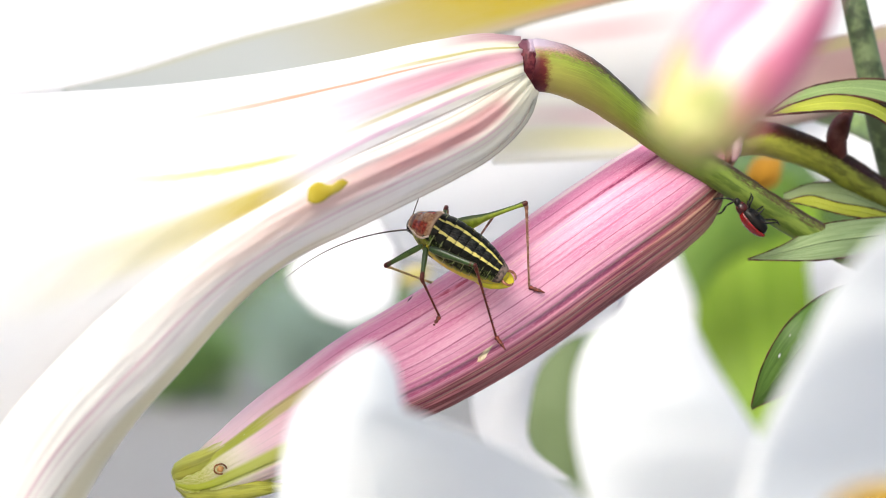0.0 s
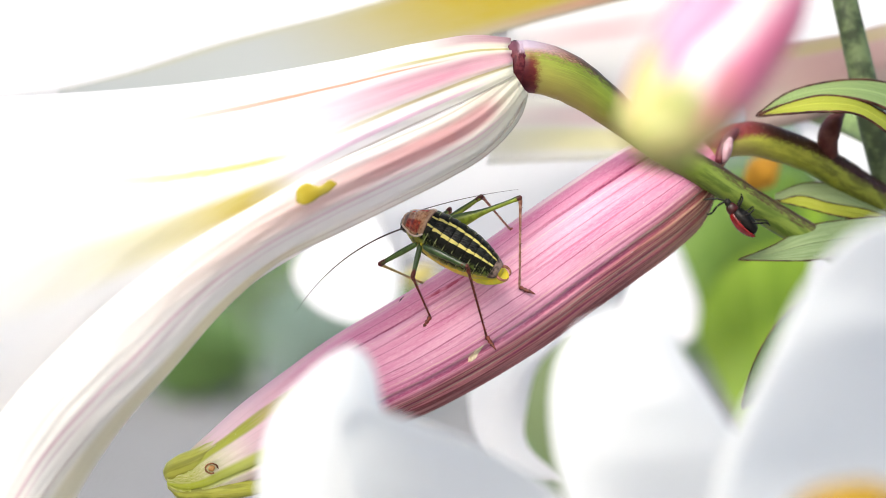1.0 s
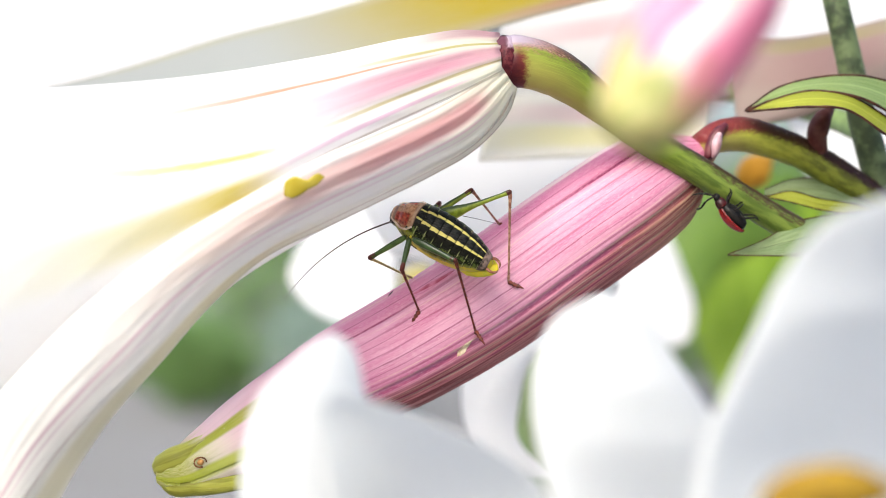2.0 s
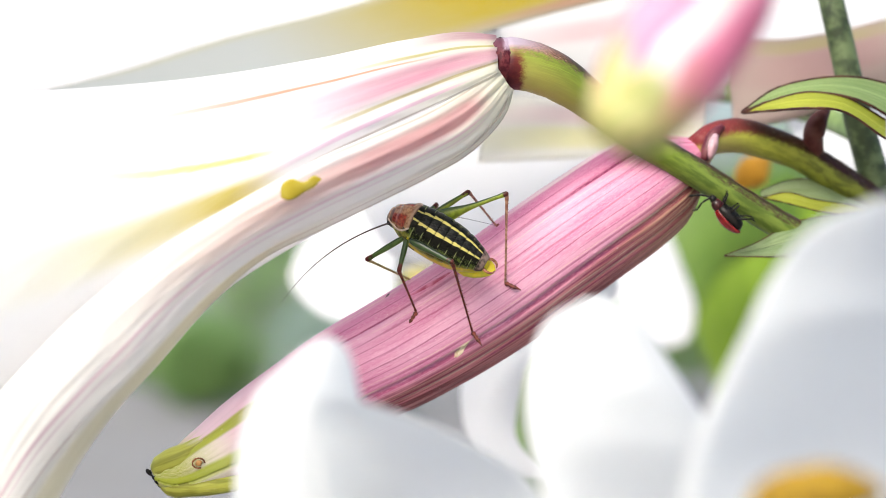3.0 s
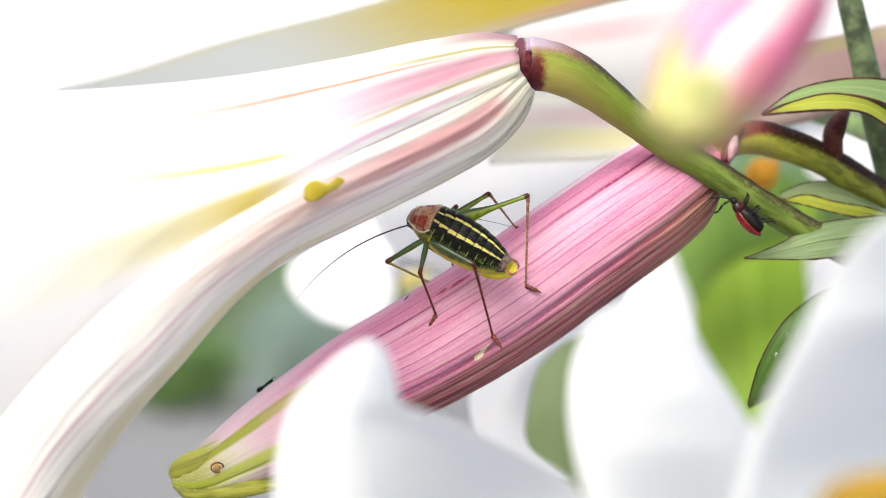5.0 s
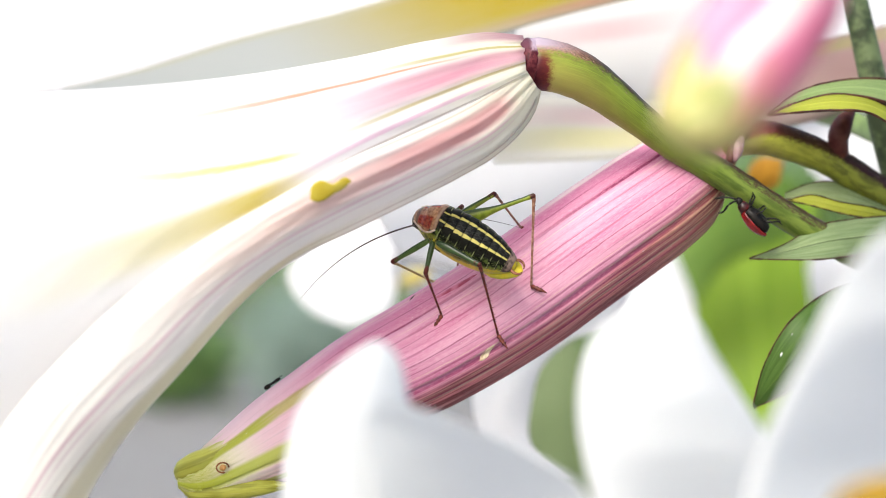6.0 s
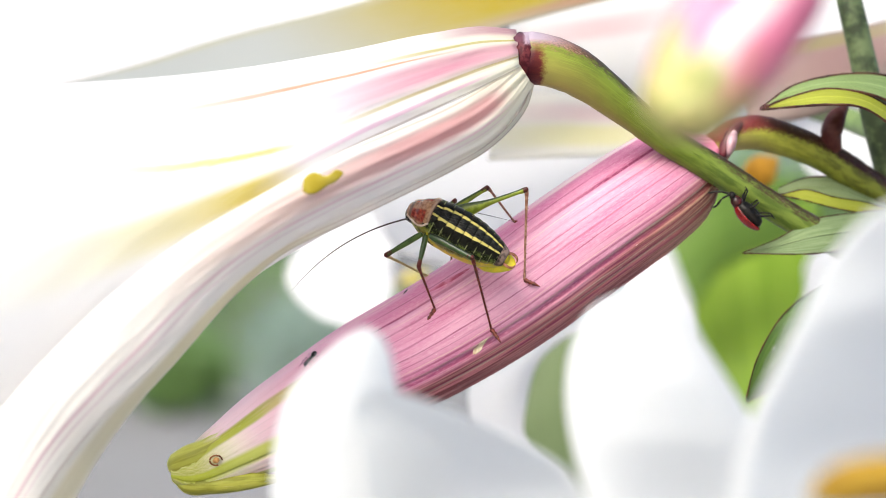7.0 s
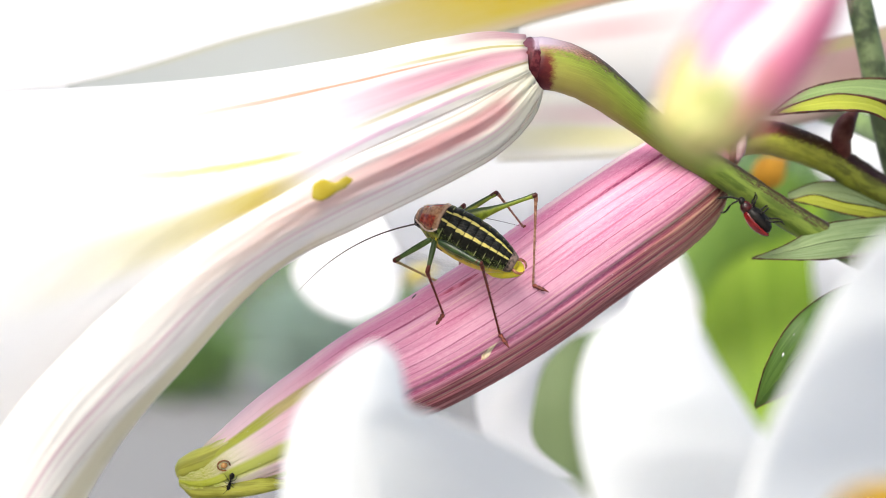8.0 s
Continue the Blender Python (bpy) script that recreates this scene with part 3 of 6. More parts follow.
def leaf_cloud(name, centre, size, count, leaf, material, label, seed):
    """A shrub: short twiggy stems and a loose crown of small folded leaves."""
    rng = random.Random(seed)
    at = Vector((centre[0], centre[1], 0))
    root = base(name, at, label, "shrub", "shrubs beyond the path")
    vs, fs = [], []
    for k in range(count):
        while True:
            p = Vector((rng.uniform(-1, 1), rng.uniform(-1, 1), rng.uniform(-1, 1)))
            if p.length < 1 and p.length > 0.35:
                break
        wob = 0.75 + 0.35 * noise.noise(p * 2.3 + Vector((seed, 0, 0)))
        c = Vector((p.x * size[0] * wob, p.y * size[1] * wob, centre[2] + p.z * size[2] * wob))
        if c.z < 0.03:
            continue
        r = Euler((rng.uniform(-0.9, 0.9), rng.uniform(-0.9, 0.9), rng.uniform(0, 6.28))).to_matrix()
        s = leaf * rng.uniform(0.6, 1.3)
        n = len(vs)
        for q in ((-1, 0, 0), (-0.3, 0.42, 0.12), (0.45, 0.34, 0.10), (1, 0, -0.1), (0.45, -0.34, 0.10), (-0.3, -0.42, 0.12), (0, 0, -0.05)):
            vs.append(tuple(c + r @ (Vector(q) * s)))
        fs += [(n, n + 1, n + 6), (n + 1, n + 2, n + 6), (n + 2, n + 3, n + 6), (n + 3, n + 4, n + 6), (n + 4, n + 5, n + 6), (n + 5, n, n + 6)]
    me = bpy.data.meshes.new("crown")
    me.from_pydata(vs, [], fs)
    local_part("crown", me, material, root)
    tvs = []
    for k in range(7):
        f = k * 0.9 + seed
        tvs.append([(0.02 * math.cos(f), 0.02 * math.sin(f), 0, 0.016), (0.35 * size[0] * math.cos(f), 0.35 * size[1] * math.sin(f), centre[2] * 0.7, 0.010),
                    (0.6 * size[0] * math.cos(f), 0.6 * size[1] * math.sin(f), centre[2] * 1.2, 0.004)])
    for s in tvs:
        q = tube_points(s, 8, 6)
        local_part("twig", grid_mesh("twig", q, lambda u, v: (u, v), True, None, True), m_twig, root)
    return root


m_twig = plain_material("twig_bark", (0.16, 0.11, 0.07), 0.8, scale=60)


def shrub_material(name, a, b):
    g = Graph(name)
    n = g.noise(g.local(), 3.0)
    isl = g.node("NewGeometry").outputs["Random Per Island"]
    col = g.mix(g.math("ADD", g.math("MULTIPLY", n, 0.6), g.math("MULTIPLY", isl, 0.4)), a, b)
    return g.finish(col, 0.5, through=0.3)


m_shrub = shrub_material("shrub_leaves", (0.15, 0.27, 0.08), (0.26, 0.40, 0.14))
m_shrub_blue = shrub_material("shrub_bluish", (0.28, 0.37, 0.32), (0.40, 0.50, 0.44))
for i, (x, y, z, sx, sz, mt, lab) in enumerate((
        (-1.68, 14.2, 0.28, 0.46, 0.34, m_shrub, "low dark green shrub beyond the gravel path"),
        (-0.72, 13.7, 0.40, 0.56, 0.44, m_shrub_blue, "rounded bluish green shrub beyond the gravel path"),
        (0.9, 14.4, 0.42, 0.7, 0.45, m_shrub, "dense green shrub beyond the gravel path"),
        (2.0, 14.6, 0.85, 0.8, 0.95, m_shrub, "tall green shrub beyond the gravel path"),
        (3.2, 14.8, 0.90, 0.8, 1.0, m_shrub, "broad green shrub beyond the gravel path"),
        (-2.6, 17.5, 0.4, 0.9, 0.45, m_shrub_blue, "pale bluish shrub far beyond the path"),
        (-1.25, 17.0, 0.62, 0.9, 0.60, m_shrub, "hazy green shrub far beyond the path"))):
    leaf_cloud("shrub", (x, y, z), (sx * 1.15, 0.5, sz * 1.12), 3400 if sz < 0.9 else 6500, 0.035 if sz < 0.9 else 0.045, mt, lab, i + 3)


# ---------------------------------------------------------------- pink bud
BUD = [(-44.2, -14.0, -37.4) + (1.4,), (-42.8, -14.0, -37.4) + (2.9,), (-40.0, -13.0, -37.0) + (4.0,), (-35.5, -11.5, -34.8) + (5.4,), (-29.5, -8.0, -31.6) + (7.1,), (-21.1, -4.0, -26.9) + (8.5,),
       (-13.2, -1.0, -22.1) + (9.2,), (-4.2, 2.0, -17.5) + (9.8,), (4.2, 4.5, -12.7) + (10.1,), (13.2, 7.0, -6.9) + (10.3,), (21.3, 9.0, -1.1) + (10.3,), (28.9, 10.5, 4.2) + (10.2,), (35.5, 12.5, 8.7) + (9.9,),
       (41.5, 15.5, 12.9) + (8.5,), (45.7, 17.5, 15.6) + (5.0,), (48.5, 17.5, 17.4) + (2.6,), (50.4, 17.0, 18.8) + (1.8,)]
NB = 90
BUD_C = spline(BUD, NB)


def bud_point(s, phi, lift=0.0):
    """Point (mm) and normal on the bud: s from tip (0) to stalk (1), phi degrees from the camera's side (0) up over the top (90)."""
    x = min(max(s, 0), 1) * (NB - 1)
    i = min(int(x), NB - 2)
    c = BUD_C[i] + (x - i) * (BUD_C[i + 1] - BUD_C[i])
    t = BUD_C[i + 1, :3] - BUD_C[i, :3]
    t = t / np.linalg.norm(t)
    front = np.array([0.0, -1.0, 0.0])
    front = front - t * np.dot(front, t)
    front /= np.linalg.norm(front)
    up = np.cross(front, t)
    if up[2] < 0:
        up = -up
    f = math.radians(phi)
    rel = 1.0
    for g0, w, depth in ((38, 2.2, 0.035), (-30, 2.5, 0.045), (-52, 2.5, 0.03), (150, 3.0, 0.05), (10, 3, 0.012), (-75, 3.5, 0.03)):
        d = (phi - g0 + 180) % 360 - 180
        rel -= depth * math.exp(-(d / w) ** 2)
    rel *= 1 + 0.022 * math.cos(math.radians(3 * (phi + 96)))
    n = math.cos(f) * front + math.sin(f) * up
    return c[:3] + n * (c[3] * rel + lift), n


# ---- end of bud shape


def pink_bud():
    at = P(BUD[-1])
    root = base("lily_bud", at, "closed pink lily bud with green tip and darker ribs", "flower bud")

    def tepal(f0, f1, lift):
        n = int(abs(f1 - f0) / 1.6)
        pts = np.zeros((NB, n, 3))
        for i in range(NB):
            for j in range(n):
                v = j / (n - 1)
                e = min(v, 1 - v)
                pts[i, j] = bud_point(i / (NB - 1), f0 + (f1 - f0) * v, lift * min(1, e / 0.04) - 0.25 + 0.05 * noise.noise(Vector((i * 0.12, f0 + j * 0.3, 1))))[0]
        q = pts * MM + np.array([0, 0, 1.0])
        me = grid_mesh("tepal", q, lambda u, v: (u, ((f0 + (f1 - f0) * v) + 180) / 360), False, at)
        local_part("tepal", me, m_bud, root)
    tepal(-31, 151, 0.35)
    tepal(-150, -27, 0.22)
    tepal(149, 212, 0.2)
    # closed inner bud under the tepals
    q = np.array([[bud_point(i / (NB - 1), 360 * j / 40 - 180, -0.5)[0] for j in range(40)] for i in range(NB)])
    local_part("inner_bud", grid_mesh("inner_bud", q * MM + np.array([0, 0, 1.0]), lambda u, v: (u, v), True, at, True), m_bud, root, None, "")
    # two green lobes at the tip
    tube("tip_lobe", [(-32.5, -14.5, -34.6) + (0.5,), (-35.7, -14.4, -35.5) + (1.8,), (-38.8, -14.6, -36.4) + (2.3,), (-41.3, -14.4, -37.1) + (1.8,), (-42.8, -14.5, -37.4) + (0.8,)], m_lobe_gold, root, "golden swollen tip", 20, 14)
    tube("tip_lobe", [(-26.2, -12.0, -38.5) + (0.4,), (-31.7, -13.5, -38.7) + (1.5,), (-38.0, -14.5, -39.2) + (1.7,), (-41.9, -14.5, -39.2) + (1.5,), (-43.5, -14.0, -38.7) + (0.5,)], m_lobe, root, "olive green tip edge", 20, 12)
    tube("tip_lobe", [(-24.5, -9.6, -23.0) + (0.3,), (-29.1, -11.0, -26.4) + (0.9,), (-33.5, -13.0, -29.9) + (1.35,), (-38.4, -14.6, -33.5) + (1.8,), (-41.8, -14.8, -35.3) + (2.2,), (-43.7, -14.0, -36.5) + (1.7,), (-44.4, -13.5, -37.3) + (0.5,)], m_hood, root, "olive green hooded tip", 26, 12)
    # round feeding mark near the tip
    c = (-36.7, -17.6, -35.1)
    ring = [(c[0] + 0.98 * math.cos(math.pi * k / 8), c[1] + 0.25 * math.cos(math.pi * k / 8), c[2] + 0.80 * math.sin(math.pi * k / 8), 0.14) for k in range(14)]
    tube("feeding_mark", ring, m_ring, root, "brown ring-shaped feeding mark", 33, 6)
    tube("feeding_pit", [(c[0] - 0.5, c[1] + 0.1, c[2] - 0.2, 0.2), (c[0], c[1] + 0.15, c[2], 0.55), (c[0] + 0.5, c[1] + 0.2, c[2] + 0.2, 0.2)], m_pit, root, "orange feeding pit", 10, 8)
    # marks lying on the skin
    def patch(name, s0, f0, ds, df, material, label, lean=0.0):
        pts = np.zeros((9, 9, 3))
        for i in range(9):
            for j in range(9):
                a, r = 2 * i / 8 - 1, 2 * j / 8 - 1
                w = math.sqrt(max(0.0, 1 - a * a)) * (1 + 0.25 * noise.noise(Vector((a * 2.5, s0 * 40, r))))
                pts[i, j] = bud_point(s0 + ds * a, f0 + df * r * w + lean * a, 0.16 - 0.12 * abs(r) ** 2 - 0.1 * a * a)[0]
        local_part(name, grid_mesh(name, pts * MM + np.array([0, 0, 1.0]), lambda u, v: (u, v), False, at), material, root, None, label)
    patch("scar", SCAR[0], SCAR[1], 0.015, 3.6, m_scar, "cream-coloured dry scar", 4.0)
    patch("speck", 0.431, 74, 0.010, 3.0, m_speck, "dark speck on the skin", 6.0)
    patch("bruise", 0.487, 46, 0.05, 4.0, m_bruise, "dark red bruise along a rib", -2.0)
    return root


SCAR = (0.477, -29)
m_ring = plain_material("ring_rust", (0.26, 0.095, 0.02), 0.6, second=(0.12, 0.04, 0.012), scale=1500)
m_speck = plain_material("speck_black", (0.02, 0.01, 0.01), 0.6, second=(0.05, 0.02, 0.015), scale=1500)
m_bruise = plain_material("bruise_red", (0.34, 0.04, 0.09), 0.45, second=(0.58, 0.17, 0.27), scale=900)
def lobe_material(name, fade=0.0):
    """Swollen green tip: lime and olive streaks along it, a pale edge and dark creases."""
    g = Graph(name)
    uv, u, v = g.uv()
    a = g.noise(uv, 1.0, (2, 7, 1), 3)
    b = g.noise(uv, 1.0, (5, 24, 1), 3)
    col = g.mix(g.ramp(a, 0.40, 0.58), (0.27, 0.265, 0.03), (0.46, 0.45, 0.07))
    col = g.mix(g.ramp(a, 0.64, 0.76), col, (0.60, 0.56, 0.26))
    col = g.mix(g.ramp(b, 0.58, 0.72, 0, 0.45), col, (0.12, 0.11, 0.015))
    if fade:
        run = g.math("ADD", u, g.math("MULTIPLY", g.math("SUBTRACT", b, 0.5), 0.35))
        col = g.mix(g.ramp(run, fade, fade - 0.22, 0, 0.95), col, (0.82, 0.70, 0.60))
    return g.finish(col, 0.38, b, 0.3, 0.0002, 0.1, spec=0.3)


m_pit = plain_material("pit_orange", (0.62, 0.36, 0.14), 0.6, second=(0.46, 0.22, 0.06), scale=1200)
m_lobe_gold = plain_material("tip_gold", (0.42, 0.31, 0.03), 0.32, second=(0.52, 0.45, 0.13), scale=300)
m_lobe, m_hood = lobe_material("tip_green"), lobe_material("hood_green", 0.70)
pink_bud()


# ---------------------------------------------------------------- stalks
def stalks():
    s = base("flower_stalk", P((82.0, 22.0, -5.9)), "curved green flower stalk mottled maroon on top", "stem")
    tube("stalk", [(12.3, -9.3, 30.7) + (4.15,), (13.4, -9.0, 30.6) + (4.36,), (16.4, -8.0, 30.4) + (4.3,), (20.2, -7.0, 29.3) + (4.05,), (26.0, -4.0, 26.0) + (3.5,), (31.4, -1.0, 22.1) + (2.9,), (38.0, 3.0, 17.6) + (2.6,),
                   (46.1, 7.0, 13.1) + (2.55,), (54.4, 11.0, 8.2) + (2.5,), (62.8, 15.0, 3.5) + (2.5,), (73.4, 19.0, -1.7) + (2.5,), (84.2, 23.0, -6.4) + (2.6,)], m_stem, s, "", 60, 28, True, 0.05)
    tube("joint", [(10.6, -9.8, 31.0) + (3.2,), (11.3, -9.6, 30.9) + (3.95,), (12.1, -9.4, 30.7) + (4.25,), (12.7, -9.2, 30.7) + (4.22,), (13.4, -9.0, 30.6) + (4.0,)], m_joint_top, s, "maroon joint with pale lilac upper side", 16, 40, True, 0.015)
    t = base("bud_stalk", P((86.8, 36.0, 4.3)), "maroon and green stalk carrying the pink bud", "stem")
    tube("stalk", [(47.2, 15.0, 17.7) + (2.2,), (50.2, 17.0, 19.2) + (2.8,), (54.5, 19.0, 19.9) + (3.1,), (60.7, 21.0, 18.6) + (3.0,), (67.1, 23.0, 16.2) + (2.8,), (72.5, 25.0, 13.1) + (2.9,), (79.3, 29.0, 9.1) + (3.0,), (88.5, 34.0, 4.2) + (3.2,)], m_stem_red, t, "", 44, 20, True, 0.06)
    tube("joint", [(48.4, 13.0, 15.3) + (0.7,), (49.2, 13.5, 17.6) + (1.2,), (50.1, 14.0, 19.6) + (1.1,), (51.8, 15.0, 21.4) + (0.5,)], m_joint, t, "dark swollen joint", 12, 12)
    tube("collar", [(49.2, 11.8, 15.4, 0.3), (49.6, 11.6, 16.7, 0.75), (49.9, 11.8, 18.2, 0.9), (50.4, 12.6, 19.7, 0.45)], m_collar, t, "pale pinkish collar", 14, 10)
    tube("bract", [(69.5, 22.0, 16.7) + (1.2,), (68.6, 21.0, 19.6) + (1.9,), (69.6, 21.0, 22.7) + (1.7,), (71.4, 22.0, 24.7) + (0.6,)], m_maroon, t, "brown scale-like bract", 14, 12)
    v = base("main_stem", P((86, 34, -1000)), "tall dark green lily stem", "stem")
    tube("stalk", [(70.2, 30.0, 57.4) + (2.2,), (73.5, 30.0, 44.1) + (2.3,), (76.4, 30.0, 29.8) + (2.5,), (80.1, 30.0, 15.5) + (2.7,), (88.0, 32.0, -12.2) + (3.2,), (90.5, 34.0, -37.1) + (3.6,), (90, 36, -300, 4.5), (88, 35, -1000, 6.0)], m_main_stem, v, "", 60, 16, False, 0.06)


stalks()


# ---------------------------------------------------------------- leaves
def leaf(a, b, material, label, bulge=(0, 1.5, 0), th=0.35, rim=True, drops=(), midrib=True, rim_r=0.12, foot=None, **kw):
    at = P(a[-1])
    root = base("lily_leaf", at, label, "leaf", "lily leaves")
    sheet("blade", a, b, material, root, "", 44, 13, th, bulge=bulge, **kw)
    mid = sheet_points(a, b, 24, 3, bulge)[:, 1]
    if midrib:
        tube("midrib", [(p[0], p[1] - 0.12, p[2], 0.18 * (0.25 + 0.75 * i / 23)) for i, p in enumerate(mid)], material, root, "", 24, 6)
    for x, z, r in drops:
        tube("water_drop", [(x - r * 0.4, 3.1, z - r, 0.05), (x, 3.0, z, r * 0.5), (x + r * 0.3, 3.1, z + r, 0.05)], m_drop, root, "clear bright water drop", 10, 8)
    if foot:
        f = foot
        tube("leaf_stalk", [(*f, 1.6), (f[0] + 2, f[1] + 4, f[2] - 60, 2.2), (f[0] + 6, f[1] + 10, f[2] * 0.4 - 450, 3.0), (f[0] + 8, f[1] + 12, -1000, 4.0)], m_green_stalk, root, "green stalk", 30, 10)
    if rim:
        for e in (a, b):
            c = spline(e, 40)
            tube("rim", [(p[0], p[1] - 0.05, p[2], rim_r + 0.09 * noise.noise(Vector((k * 0.6, p[2], 0)))) for k, p in enumerate(c)], m_rim, root, "", 40, 6)
    return root


leaf([(55.3, 16.0, 23.9), (60.9, 15.0, 27.8), (67.8, 15.0, 29.6), (75.1, 17.0, 30.1), (85.6, 20.0, 28.1)], [(55.3, 16.0, 23.8), (60.3, 11.0, 25.7), (66.8, 9.0, 26.8), (73.6, 9.0, 25.9), (84.0, 12.0, 20.7)], m_leaf_light, "arching green lily leaf with dark red rim", (0, 0.6, 0), midrib=False, rim_r=0.25)
leaf([(55.5, 15.5, 23.7), (60.3, 11.0, 25.7), (65.8, 9.0, 26.9), (71.7, 9.0, 26.2), (80.0, 12.0, 22.2)], [(55.6, 16.0, 23.7), (59.8, 8.0, 23.7), (65.2, 5.0, 23.9), (70.2, 5.0, 23.7), (79.3, 8.0, 18.8)], m_leaf_lime, "folded yellow-green underside of a lily leaf", (0, 0.8, 0), midrib=False, rim_r=0.23)
leaf([(51.8, 12.0, -1.4), (57.5, 12.0, 0.9), (63.7, 14.0, 4.2), (71.3, 18.0, 5.6), (86.4, 24.0, 6.4)], [(51.8, 12.0, -1.5), (57.1, 9.0, -1.6), (62.9, 9.0, -1.6), (70.2, 12.0, -0.9), (85.2, 18.0, 0.1)], m_leaf_pale, "pale green pointed lily leaf with dark rim", (0, 1.0, 0))
leaf([(59.7, 24.0, 10.2), (64.2, 24.0, 12.0), (69.4, 25.0, 12.2), (75.8, 27.0, 9.8), (83.5, 30.0, 6.2)], [(59.4, 22.0, 9.1), (63.6, 20.0, 9.1), (68.6, 20.0, 8.5), (75.0, 22.0, 6.9), (82.8, 26.0, 4.2)], m_leaf_soft, "small pale green lily leaf with nibbled edge", (0, 0.6, 0))
leaf([(59.6, 20.0, 8.9), (63.4, 19.0, 9.8), (68.4, 19.0, 8.6), (74.8, 21.0, 7.6), (82.8, 26.0, 5.2)], [(59.6, 20.0, 8.8), (63.3, 18.0, 7.9), (68.3, 18.0, 6.6), (74.6, 20.0, 5.5), (82.8, 26.0, 3.7)], m_leaf_lime, "narrow yellow-green leaf edge below the stalk", (0, 0.5, 0))
leaf([(52.0, 9.0, -26.7), (53.7, 6.0, -19.2), (57.5, 5.0, -12.4), (63.7, 8.0, -7.7), (72.5, 14.0, -4.8)], [(52.2, 9.0, -27.2), (57.6, 6.0, -24.1), (63.3, 5.0, -19.2), (69.6, 8.0, -13.5), (74.5, 14.0, -5.8)], m_leaf_dark, "dark green oval lily leaf with water spots", (0, 1.6, 0), drops=((56.06, -17.67, 0.4), (57.87, -14.23, 0.18)))
leaf([(87.3, 575.0, 18.8), (92.8, 560.0, -18.0), (102.6, 545.0, -49.3), (114.6, 533.0, -73.1), (126.4, 522.5, -92.1)], [(156.9, 605.0, 21.8), (155.9, 582.5, -9.1), (150.0, 560.0, -36.3), (140.4, 542.0, -62.6), (126.4, 522.5, -93.2)], m_leaf_deep, "broad bright green lily leaf behind the flowers", (0, 6, 0), rim=False, foot=(126.4, 522.5, -93.2))
# added leaf: darkens the bright leaf's top in place of the bud's shade
leaf([(73.1, 513.5, 2.3), (86.4, 516.4, 17.7), (104.4, 520.8, 26.5), (136.2, 528.0, 29.0)], [(90.2, 510.6, -30.2), (94.7, 507.7, -22.5), (105.7, 513.5, -8.4), (136.2, 528.0, 4.6)], m_leaf_shade, "added dark green leaf standing in for shade behind the beetle", (0, 4, 0), rim=False)
leaf([(26.8, 458.0, -93.7), (23.8, 460.6, -65.4), (24.8, 463.2, -45.0), (38.4, 465.8, -28.6)], [(56.4, 458.0, -93.7), (54.5, 460.6, -65.4), (52.6, 463.2, -45.0), (44.6, 465.8, -26.7)], m_leaf_dull, "dull green leaf past the white flowers", (0, 3, 0), rim=False, foot=(26.8, 458.0, -93.7))


